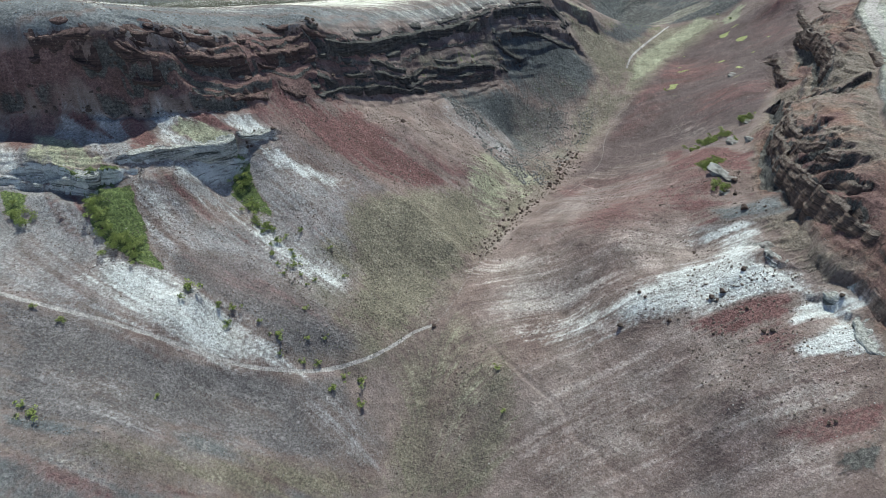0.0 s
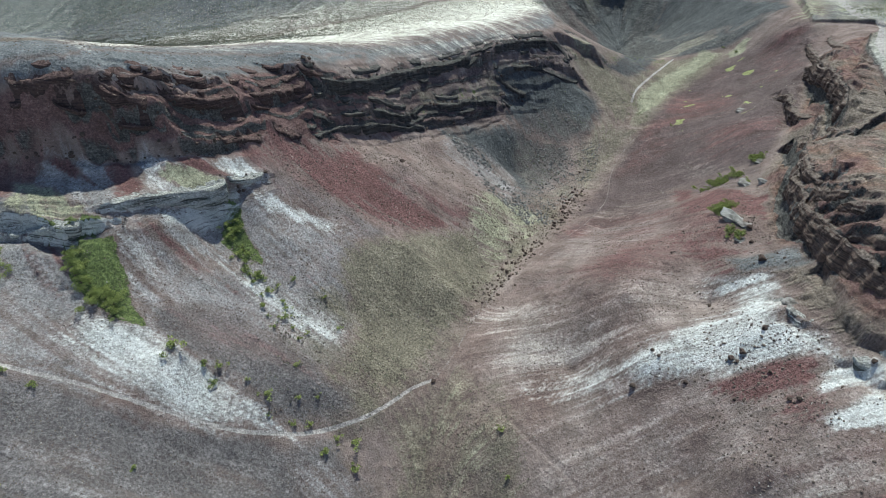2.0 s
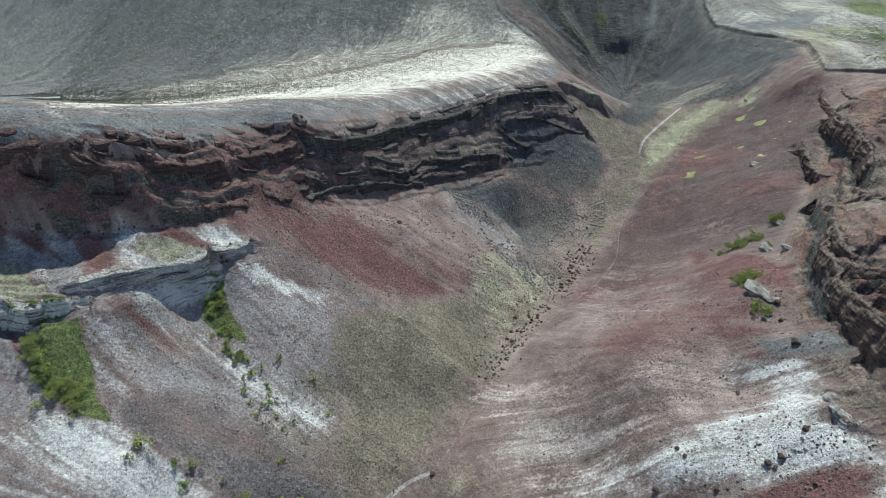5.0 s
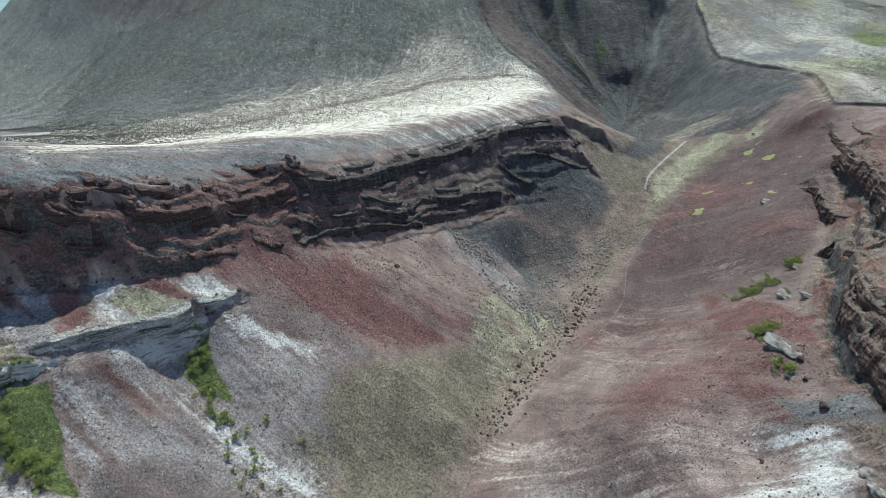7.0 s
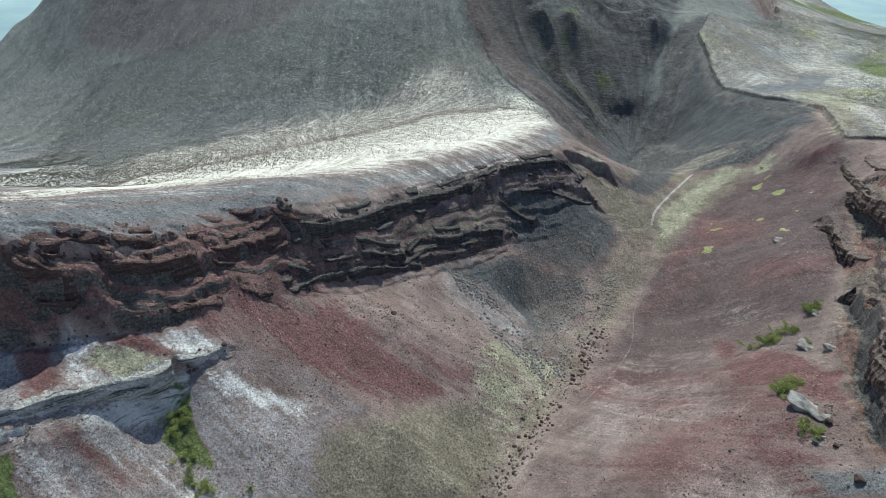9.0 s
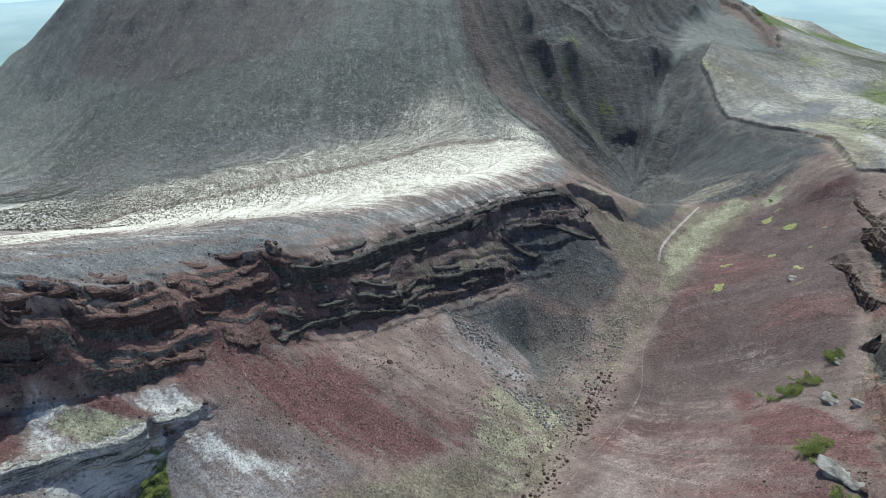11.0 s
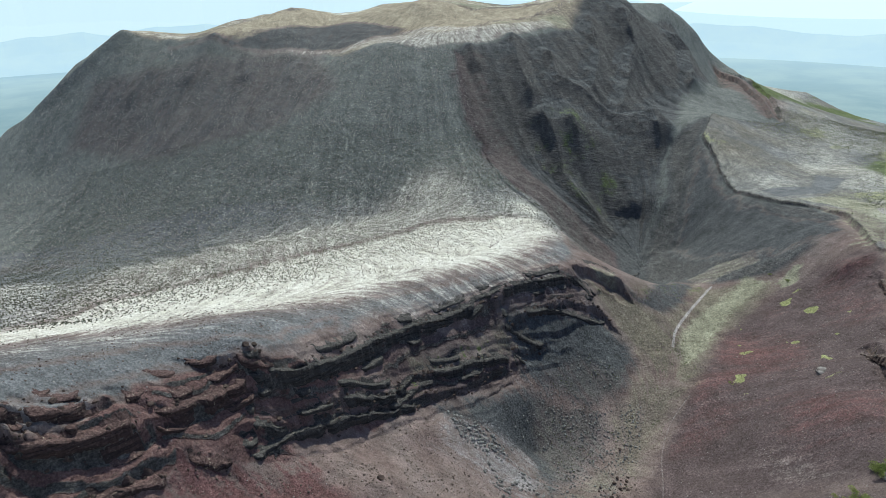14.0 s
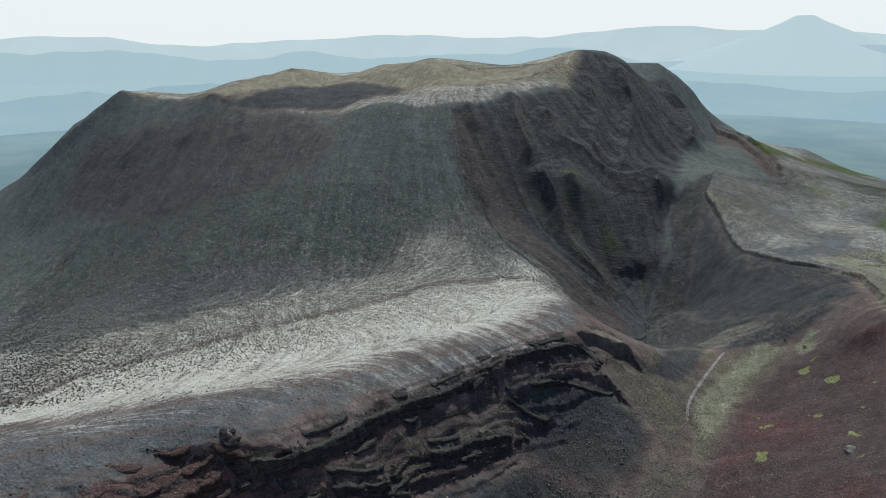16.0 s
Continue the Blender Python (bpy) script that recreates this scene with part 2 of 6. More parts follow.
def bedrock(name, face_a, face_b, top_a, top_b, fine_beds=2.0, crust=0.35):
    """Rock in beds: its faces one colour, its upturned parts another, with pale lichen spots."""
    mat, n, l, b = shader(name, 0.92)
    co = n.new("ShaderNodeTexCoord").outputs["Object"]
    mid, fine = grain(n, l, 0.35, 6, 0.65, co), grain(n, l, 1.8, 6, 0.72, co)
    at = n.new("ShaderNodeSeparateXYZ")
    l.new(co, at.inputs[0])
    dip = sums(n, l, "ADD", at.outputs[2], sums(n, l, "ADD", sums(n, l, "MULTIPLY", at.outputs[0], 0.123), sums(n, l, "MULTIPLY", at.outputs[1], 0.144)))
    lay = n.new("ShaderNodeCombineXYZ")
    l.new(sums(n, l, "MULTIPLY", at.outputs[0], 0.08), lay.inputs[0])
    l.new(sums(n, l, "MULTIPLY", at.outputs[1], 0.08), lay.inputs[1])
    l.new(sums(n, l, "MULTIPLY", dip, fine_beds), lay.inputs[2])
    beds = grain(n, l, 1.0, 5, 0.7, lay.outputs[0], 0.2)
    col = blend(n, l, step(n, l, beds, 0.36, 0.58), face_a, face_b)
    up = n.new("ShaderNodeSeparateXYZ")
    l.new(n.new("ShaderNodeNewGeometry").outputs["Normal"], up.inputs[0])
    upturned = step(n, l, sums(n, l, "ADD", up.outputs[2], sums(n, l, "MULTIPLY", sums(n, l, "SUBTRACT", mid, 0.5), 0.9)), 0.4, 0.75)
    col = blend(n, l, upturned, col, blend(n, l, step(n, l, fine, 0.3, 0.7), top_a, top_b))
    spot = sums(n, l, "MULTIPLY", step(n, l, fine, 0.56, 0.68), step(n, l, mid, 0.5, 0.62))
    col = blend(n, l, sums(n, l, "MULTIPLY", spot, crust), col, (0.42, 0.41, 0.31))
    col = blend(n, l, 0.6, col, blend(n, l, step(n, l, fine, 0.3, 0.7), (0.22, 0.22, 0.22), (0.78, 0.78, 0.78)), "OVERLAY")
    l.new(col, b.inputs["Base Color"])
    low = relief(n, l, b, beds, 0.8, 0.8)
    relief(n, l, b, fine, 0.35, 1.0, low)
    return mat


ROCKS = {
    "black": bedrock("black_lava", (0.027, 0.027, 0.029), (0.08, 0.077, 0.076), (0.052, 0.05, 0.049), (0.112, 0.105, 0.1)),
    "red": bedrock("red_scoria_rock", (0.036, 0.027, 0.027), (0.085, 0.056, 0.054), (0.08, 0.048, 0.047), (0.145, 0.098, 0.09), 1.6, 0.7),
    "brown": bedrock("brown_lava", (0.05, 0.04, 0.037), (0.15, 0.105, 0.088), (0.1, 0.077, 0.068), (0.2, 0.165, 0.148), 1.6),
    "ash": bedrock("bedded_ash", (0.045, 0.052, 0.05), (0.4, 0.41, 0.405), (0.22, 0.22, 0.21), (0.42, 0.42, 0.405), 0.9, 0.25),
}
LAVA = rough_stone("lava_stone", (0.035, 0.028, 0.025), (0.12, 0.09, 0.075))
STONES = rough_stone("scattered_stone", (0.06, 0.045, 0.04), (0.24, 0.2, 0.17))
LEAF = leafage("bush_leaf", (0.1, 0.14, 0.035), (0.4, 0.45, 0.15))
TUFT = leafage("dry_tuft", (0.11, 0.11, 0.075), (0.27, 0.265, 0.19))
BARK = rough_stone("bark", (0.06, 0.045, 0.03), (0.14, 0.1, 0.07), 3.0)
SCRUB = leafage("heath_scrub", (0.11, 0.135, 0.065), (0.25, 0.275, 0.15))


# ---- the lie of the land: ridges, rims, feet and floors, each a line of x, y, z in metres ----
LINES = {
    "chasm_floor": [(-30, -120, -4), (-18, -20, 4), (-15, 40, 10), (-12, 72, 17), (-9, 92, 23), (-6, 110, 29), (-1, 125, 33), (5, 142, 32), (17, 172, 28),
                    (31, 198, 23), (48, 226, 18), (66, 254, 16), (80, 272, 20), (93, 285, 28), (104, 307, 31), (118, 335, 33), (131, 356, 34)],
    "left_crest": [(-240, 150, 120), (-170, 168, 118), (-125, 174, 114), (-110, 182, 111), (-101, 198, 104), (-88, 223, 94), (-72, 243, 88), (-48, 264, 80),
                   (-16, 284, 71), (16, 308, 68), (42, 330, 65), (60, 343, 60)],
    "left_cliff_top": [(-190, 148, 111), (-150, 158, 109), (-127, 161, 108), (-114, 161, 107.5), (-103, 161.5, 107), (-92, 166, 106.5), (-80, 174, 99.5), (-72, 188, 96), (-60, 213, 90), (-48, 220, 90),
                       (-34, 230, 77), (-18, 266, 70), (4, 278, 60), (16, 295, 64), (38, 312, 63), (53, 326, 60), (64, 336, 57)],
    "left_cliff_foot": [(-200, 140, 92), (-150, 151, 90), (-127, 155.5, 89), (-111, 156, 89), (-96, 158.5, 88.5), (-82, 164, 87), (-71, 171, 82), (-55, 191, 75.5),
                        (-43, 203, 68.5), (-29, 226, 60), (-20, 231, 53), (-5, 249, 47), (13, 254, 36), (26, 267, 35), (42, 283, 33), (56, 304, 39), (74, 330, 45)],
    "left_cliff_ledge": [(-14, 251, 54), (8, 268, 46), (25, 283, 44), (44, 298, 44)],
    "left_shelf": [(-160, 125, 88), (-130, 139, 88), (-114, 141, 87), (-99, 144, 85), (-88, 144, 83), (-79, 150.5, 80), (-74, 157.5, 77), (-65.5, 165, 73.5), (-61, 171, 72.5), (-55, 176, 71.5)],
    "left_shelf_foot": [(-122, 128, 81), (-111, 135, 80), (-101, 132, 78), (-93, 132, 78), (-84, 140.5, 80), (-78.5, 146, 76), (-75, 150, 71), (-70, 155, 64), (-65, 160, 64), (-62, 164, 67), (-58, 169.5, 69), (-54, 174.5, 69.5)],
    "left_scree_spots": [(-47, 158, 60), (-38, 137, 48), (-25, 183, 51), (-12, 170, 47), (-15, 209, 56), (4, 160, 38), (15, 210, 37), (34, 258, 20), (40, 236, 20)],
    "left_scree_low_spots": [(-77, 137, 68), (-66, 130, 60), (-57, 124, 53), (-46, 118, 50), (-35, 116, 46), (-24, 143, 40), (-31, 148, 47), (-4, 146, 33), (-15, 125, 35)],
    "left_gully": [(-112, 122, 76), (-96, 122, 73), (-80, 117, 67), (-72, 112, 62)],
    "left_bench": [(-130, 95, 79), (-103, 99, 73), (-91, 97, 66.5), (-72, 98, 60), (-65, 112, 61), (-58, 110, 50), (-45, 110, 47.5), (-33, 105, 38.5), (-28, 106, 35), (-16, 114, 34.5)],
    "left_near": [(-130, 70, 78), (-100, 76, 69), (-88, 80, 65), (-72, 70, 63), (-67, 84, 54), (-53, 93, 42), (-35, 96, 38), (-20, 95, 27.5)],
    "left_near_low_spots": [(-120, 30, 70), (-86, 56, 62), (-62, 60, 52), (-45, 66, 39), (-28, 72, 28), (-60, 0, 45), (-110, -80, 60)],
    "right_low_spots": [(16, 105, 37.5), (31, 93, 40), (38, 124, 40), (20, 140, 37), (40, 148, 46), (30, 172, 35), (45, 190, 32), (66, 210, 24), (73, 234, 20), (97, 246, 27), (30, 60, 33), (40, 0, 30)],
    "right_mid_spots": [(59, 62, 52), (56, 84, 52), (49, 109, 53), (53, 113, 60), (52, 138, 58), (43, 149, 51), (60, 154, 57), (75, 172, 53), (90, 202, 43), (111, 228, 43), (115, 240, 44), (131, 315, 31), (137, 271, 46)],
    "right_high": [(78, 48, 77), (78, 66, 72), (64, 79, 66), (80, 87, 75), (69, 107, 66.5), (59, 105, 60), (81, 114, 77), (74, 132, 59), (85, 135, 73), (72, 141, 60), (88, 161, 68),
                   (102, 198, 55), (106, 200, 55), (120, 214, 56), (128, 235, 57), (138, 265, 50), (145, 261, 56), (158, 261, 62), (165, 300, 52)],
    "right_crag_foot": [(96, 40, 86), (93, 70, 82), (92, 92, 80), (88, 105, 79), (90, 121, 77), (91, 134, 76), (94, 147, 72), (99, 165, 68), (109, 190, 62), (122, 206, 61), (134, 226, 61), (146, 240, 62), (160, 265, 63), (174, 290, 63)],
    "right_crag_top": [(106, 40, 97), (102, 75, 94), (98, 97, 91), (96, 113, 90), (97, 125, 90), (102, 138, 92), (107, 157, 88), (118, 180, 82), (136, 198, 78), (148, 219, 79), (160, 244, 77), (176, 279, 73), (200, 304, 72)],
    "right_rim": [(120, 30, 104), (112, 80, 101), (112, 105, 99), (114, 125, 97), (124, 150, 92), (139, 180, 87), (157, 206, 82), (170, 240, 80), (177, 264, 79), (196, 292, 74), (214, 318, 71), (190, 331, 67), (178, 330, 61)],
    "right_col": [(93, 346, 44), (84, 341, 49), (106, 352, 38), (119, 362, 33), (134, 357, 34), (150, 352, 40), (166, 346, 46), (182, 308, 60), (184, 340, 63)],
    "far_rim": [(186, 357, 65), (201, 374, 66), (198, 400, 61), (188, 411, 59), (182, 431, 56), (179, 446, 53), (180, 464, 55), (182, 490, 63), (185, 520, 70), (205, 560, 76)],
    "far_chasm_floor": [(100, 385, 18), (118, 405, 15), (130, 422, 15), (147, 437, 20), (128, 473, 27), (109, 470, 30), (150, 480, 40), (165, 530, 58), (185, 590, 72), (204, 620, 77)],
    "dome_edge": [(63, 352, 57), (62, 370, 57), (60, 400, 53), (58, 426, 51), (48, 436, 57), (39, 446, 63), (33, 468, 64), (28, 482, 66), (22, 510, 86), (14, 540, 108), (7, 568, 125), (51, 590, 129), (101, 622, 132)],
    "dome_wall_foot": [(75, 390, 34), (78, 425, 34), (84, 460, 38), (74, 485, 48), (66, 520, 74), (88, 517, 86), (109, 536, 79), (136, 556, 72), (156, 534, 76), (165, 602, 80), (210, 640, 84)],
    "dome_foot_spots": [(-57, 316, 63), (-70, 345, 54), (-92, 377, 49), (-98, 403, 43), (-46, 428, 45), (-20, 400, 50), (20, 400, 55), (-156, 408, 34), (-188, 427, 35), (-250, 425, 18), (-112, 251, 80), (-160, 300, 62), (-140, 230, 90), (0, 345, 62)],
    "dome_front_spots": [(-150, 442, 51), (-112, 464, 66), (-70, 486, 77), (-18, 495, 81), (-52, 452, 59), (-220, 520, 70), (-300, 520, 42), (-360, 560, 42)],
    "dome_rim": [(-381, 612, 55), (-361, 622, 66), (-312, 621, 108), (-267, 621, 133), (-225, 602, 119), (-185, 602, 130), (-153, 592, 121), (-115, 582, 119), (-80, 582, 118), (-55, 576, 127), (-18, 566, 124)],
    "dome_top_spots": [(-230, 660, 126), (-189, 682, 134), (-113, 662, 134), (-144, 702, 145), (-102, 722, 137), (-52, 722, 147), (-26, 702, 151), (14, 762, 152), (54, 742, 140), (20, 660, 138), (-40, 640, 133), (91, 692, 150), (130, 702, 161), (153, 702, 159), (169, 692, 150)],
    "dome_east": [(190, 735, 138), (222, 762, 145), (243, 762, 132), (259, 752, 116), (273, 742, 89), (262, 690, 70), (281, 740, 82), (284, 702, 80), (288, 662, 73), (296, 632, 69)],
    "dome_back_spots": [(-420, 760, 40), (-300, 820, 90), (-100, 880, 120), (120, 880, 120), (330, 860, 60), (-480, 640, -20)],
    "east_plain_spots": [(278, 582, 60), (240, 520, 57), (238, 468, 53), (262, 500, 51), (274, 466, 60), (230, 420, 58), (216, 396, 60), (230, 360, 66), (260, 330, 66), (300, 420, 60), (340, 520, 55), (360, 640, 50), (400, 760, 35), (470, 560, 35), (460, 380, 50), (400, 200, 70), (300, 120, 85), (240, 220, 78), (180, 120, 95)],
    "west_flank_spots": [(-300, 200, 85), (-280, 330, 50), (-400, 420, -10), (-480, 150, 50), (-420, -60, 60), (-300, 0, 100)],
    "south_spots": [(-170, -110, 70), (60, -110, 30), (180, -100, 90), (300, -60, 90), (460, -80, 60)],
}


def nodes_of(lines, step=7.0):
    """The lines, sampled every few metres."""
    out = []
    for name, pts in lines.items():
        pts = np.array(pts, float)
        for a, b in zip(pts[:-1], pts[1:]):
            gap = np.linalg.norm(b[:2] - a[:2])
            n = max(1, int(round(gap / max(step, 0.0)))) if gap < 60 and not name.endswith("spots") else 1
            for k in range(n):
                out.append(a + (b - a) * k / n)
        out.append(pts[-1])
    return np.array(out)


def solve_land(pts, give=0.003):
    """Weights of a smooth sheet through the points: distances to them, and a tilt."""
    n = len(pts)
    p = (pts[:, :2] - (0, 250)) / 100
    k = -np.linalg.norm(p[:, None] - p[None], axis=2) + give * np.eye(n)
    t = np.c_[np.ones(n), p]
    return p, np.linalg.solve(np.block([[k, t], [t.T, np.zeros((3, 3))]]), np.r_[pts[:, 2], 0, 0, 0])


LAND_P, LAND_W = solve_land(nodes_of(LINES))
GX, GY = np.arange(-500, 501, 2.0), np.arange(-130, 921, 2.0)


def land_sheet():
    out = np.zeros((len(GY), len(GX)))
    qx = GX / 100
    for i, y in enumerate(GY):
        q = np.stack([qx, np.full(len(GX), (y - 250) / 100)], 1)
        d2 = (q[:, :1] - LAND_P[None, :, 0]) ** 2 + (q[:, 1:] - LAND_P[None, :, 1]) ** 2
        out[i] = -np.sqrt(d2) @ LAND_W[:-3] + LAND_W[-3] + q @ LAND_W[-2:]
    return out


LAND = land_sheet()


def look_up(grid, x, y):
    """The grid's value at any place, between its knots."""
    u, v = np.clip((x - GX[0]) / 2.0, 0, len(GX) - 1.001), np.clip((y - GY[0]) / 2.0, 0, len(GY) - 1.001)
    i, j = u.astype(int), v.astype(int)
    u, v = u - i, v - j
    return (grid[j, i] * (1 - u) + grid[j, i + 1] * u) * (1 - v) + (grid[j + 1, i] * (1 - u) + grid[j + 1, i + 1] * u) * v


RNG = np.random.default_rng(7)
TABLE = RNG.random((512, 512))


def rough(x, y, size, layers=4, fall=0.5, seed=0):
    """Layered noise about 0, of the given size in metres."""
    out, amp, total = np.zeros(np.shape(x)), 1.0, 0.0
    for k in range(layers):
        u, v = x / size * 2**k + 37.7 * (seed + k), y / size * 2**k + 91.3 * (seed + k)
        i, j = np.floor(u).astype(int), np.floor(v).astype(int)
        fu, fv = u - i, v - j
        fu, fv = fu * fu * (3 - 2 * fu), fv * fv * (3 - 2 * fv)
        a, b, c, d = TABLE[j & 511, i & 511], TABLE[j & 511, (i + 1) & 511], TABLE[(j + 1) & 511, i & 511], TABLE[(j + 1) & 511, (i + 1) & 511]
        out += amp * ((a * (1 - fu) + b * fu) * (1 - fv) + (c * (1 - fu) + d * fu) * fv - 0.5)
        total += amp
        amp *= fall
    return out / total * 2


def evened(grid, reach=7, times=3):
    """The grid with its small humps taken out."""
    for _ in range(times):
        for axis in (0, 1):
            pad = [(reach, reach) if k == axis else (0, 0) for k in (0, 1)]
            run = np.cumsum(np.pad(np.pad(grid, pad, "edge"), [(1, 0) if k == axis else (0, 0) for k in (0, 1)]), axis=axis)
            n = 2 * reach + 1
            grid = (run[n:] - run[:-n] if axis == 0 else run[:, n:] - run[:, :-n]) / n
    return grid


SLOPE_Y, SLOPE_X = np.gradient(evened(LAND), 2.0)


def streaks(x, y, size=0.6, reach=9.0, steps=12, seed=3):
    """Grain drawn out down the slope, as scree runs."""
    out, px, py = rough(x, y, size, 2, 0.7, seed), x.copy(), y.copy()
    for sign in (1, -1):
        px, py = x.copy(), y.copy()
        for _ in range(steps):
            gx, gy = look_up(SLOPE_X, px, py), look_up(SLOPE_Y, px, py)
            g = np.hypot(gx, gy) + 0.05
            px, py = px + sign * gx / g * reach / steps, py + sign * gy / g * reach / steps
            out = out + rough(px, py, size, 2, 0.7, seed)
    return out / (2 * steps + 1) * 4


def inside(x, y, poly, soft=3.0):
    """1 within the outline, 0 without, over an edge of that width."""
    out = np.zeros(x.shape)
    p = np.array(poly, float)
    near = (x > p[:, 0].min() - 2 * soft) & (x < p[:, 0].max() + 2 * soft) & (y > p[:, 1].min() - 2 * soft) & (y < p[:, 1].max() + 2 * soft)
    if not near.any():
        return out
    qx, qy = x[near], y[near]
    dist, odd = np.full(qx.shape, 1e9), np.zeros(qx.shape, bool)
    for (ax, ay), (bx, by) in zip(p, np.roll(p, -1, 0)):
        ex, ey = bx - ax, by - ay
        t = np.clip(((qx - ax) * ex + (qy - ay) * ey) / (ex * ex + ey * ey + 1e-9), 0, 1)
        dist = np.minimum(dist, np.hypot(qx - ax - t * ex, qy - ay - t * ey))
        if ay != by:
            odd ^= ((ay > qy) != (by > qy)) & (qx < (bx - ax) * (qy - ay) / (by - ay) + ax)
    out[near] = np.clip(0.5 + np.where(odd, dist, -dist) / (2 * soft), 0, 1)
    return out


def along(x, y, line, width, soft=0.5):
    """1 on the line's width, 0 beyond."""
    p = np.array([q[:2] for q in line], float)
    out = np.zeros(x.shape)
    near = (x > p[:, 0].min() - 8) & (x < p[:, 0].max() + 8) & (y > p[:, 1].min() - 8) & (y < p[:, 1].max() + 8)
    qx, qy = x[near], y[near]
    dist = np.full(qx.shape, 1e9)
    for (ax, ay), (bx, by) in zip(p[:-1], p[1:]):
        ex, ey = bx - ax, by - ay
        t = np.clip(((qx - ax) * ex + (qy - ay) * ey) / (ex * ex + ey * ey + 1e-9), 0, 1)
        dist = np.minimum(dist, np.hypot(qx - ax - t * ex, qy - ay - t * ey))
    out[near] = np.clip((width / 2 + soft - dist) / soft, 0, 1)
    return out


def wander(line, gap=3.0):
    """A line of x, y drawn through the points as a smooth curve."""
    p = [Vector((a, b)) for a, b, *_ in line]
    p = [p[0] * 2 - p[1], *p, p[-1] * 2 - p[-2]]
    out = []
    for a, b, c, d in zip(p, p[1:], p[2:], p[3:]):
        n = max(2, int((c - b).length / gap))
        for k in range(n):
            t = k / n
            out.append(0.5 * ((2 * b) + (c - a) * t + (2 * a - 5 * b + 4 * c - d) * t * t + (3 * b - a - 3 * c + d) * t**3))
    return [tuple(v) for v in out] + [tuple(p[-2])]


TRAILS = {
    "trail_west": ([(-118, 103), (-105, 100), (-96, 100), (-84, 100), (-71, 98.5), (-59, 100), (-47, 101), (-36, 103), (-29, 107), (-20, 112), (-15, 116), (-8, 123), (-2, 126)], 0.5),
    "trail_floor": ([(-2, 126), (4, 136), (16, 163), (30, 178), (49, 204), (65, 224), (74, 238), (80, 258), (87, 271), (97, 281)], 0.4),
    "trail_col": ([(99, 309), (104, 320), (119, 340), (134, 358)], 0.6),
    "rim_road": ([(120, 60), (119, 100), (121, 125), (131, 150), (146, 180), (163, 206), (177, 240), (184, 264), (202, 292), (216, 315), (213, 335), (222, 365), (234, 395)], 4.2),
    "gutter": ([(15, 116), (21, 106), (28, 97), (33, 90), (35, 83), (39, 79), (41, 74), (46, 70), (49, 62)], 0.5),
    "rim_path": ([(-130, 190), (-108, 205), (-98, 220), (-80, 243), (-54, 265), (-22, 286)], 1.6),
}

# what covers the ground, as outlines on the plan
COVER = {
    "pale": [
        [(133, 272), (138, 276), (141, 271), (137, 267)],
        [(99, 254), (116, 233), (112, 192), (102, 227)],
        [(64, 233), (87, 214), (85, 162), (67, 166), (45, 173), (35, 160), (23, 151), (39, 182)],
    ],
    "red": [
        [(-120, 159), (-81, 175), (-53, 207), (-46, 203), (-5, 237), (28, 207), (11, 197), (-13, 181), (-31, 170), (-53, 177), (-71, 172), (-116, 144)],
        [(85, 196), (92, 175), (88, 146), (73, 148), (64, 155)],
    ],
    "green": [
        [(57, 524), (88, 535), (109, 519), (121, 489), (114, 465), (91, 460), (63, 496)],
        [(90, 336), (124, 369), (130, 355), (114, 338), (104, 323), (98, 330)],
        [(-9, 261), (9, 279), (24, 285), (15, 275), (-5, 260)],
    ],
    "olive": [
        [(-111, 145), (-108, 147), (-97, 144), (-89, 142), (-90, 139), (-97, 139), (-109, 141)],
        [(-48, 115), (-45, 139), (-27, 156), (0, 159), (16, 218), (46, 232), (53, 226), (26, 181), (4, 140), (-15, 112), (-30, 105)],
        [(-12, 80), (-14, 97), (-3, 114), (18, 128), (20, 108), (23, 93), (8, 78)],
        [(69, 325), (119, 362), (132, 356), (163, 347), (123, 318), (93, 276), (88, 296)],
    ],
    "ash": [
        [(84, 299), (90, 297), (96, 285), (86, 285)],
    ],
    "yellow": [
        [(67, 339), (79, 342), (86, 331), (91, 315), (97, 295), (96, 287), (89, 298), (81, 310), (73, 319)],
        [(103, 320), (133, 345), (150, 358), (155, 348), (130, 330), (106, 299), (100, 298)],
        [(-79, 162), (-73, 165), (-64, 168), (-63, 164), (-69, 160), (-75, 161)],
        [(-113, 146), (-108, 147), (-101, 144), (-97, 140), (-112, 139)],
        [(10, 221), (21, 228), (35, 223), (30, 212), (19, 210), (12, 211)],
        [(198, 413), (215, 398), (200, 364), (196, 343), (233, 380), (240, 400), (230, 422)],
    ],
    "dark": [
        [(189, 432), (193, 418), (225, 428), (253, 460), (245, 475), (222, 439)],
        [(280, 480), (335, 547), (360, 480), (300, 400), (240, 386), (252, 435)],
    ],
    "moss": [
        [(-109, 142), (-104, 142), (-97, 139), (-95, 136), (-102, 138), (-107, 140)],
        [(159, 345), (163, 350), (170, 350), (168, 346), (162, 340)],
        [(157, 313), (163, 313), (160, 307)],
        [(168, 312), (170, 308), (167, 303)],
        [(161, 345), (170, 349), (164, 339)],
        [(107, 285), (112, 284), (109, 280)],
        [(150, 365), (158, 366), (156, 360)],
        [(176, 372), (186, 376), (182, 368)],
    ],
}
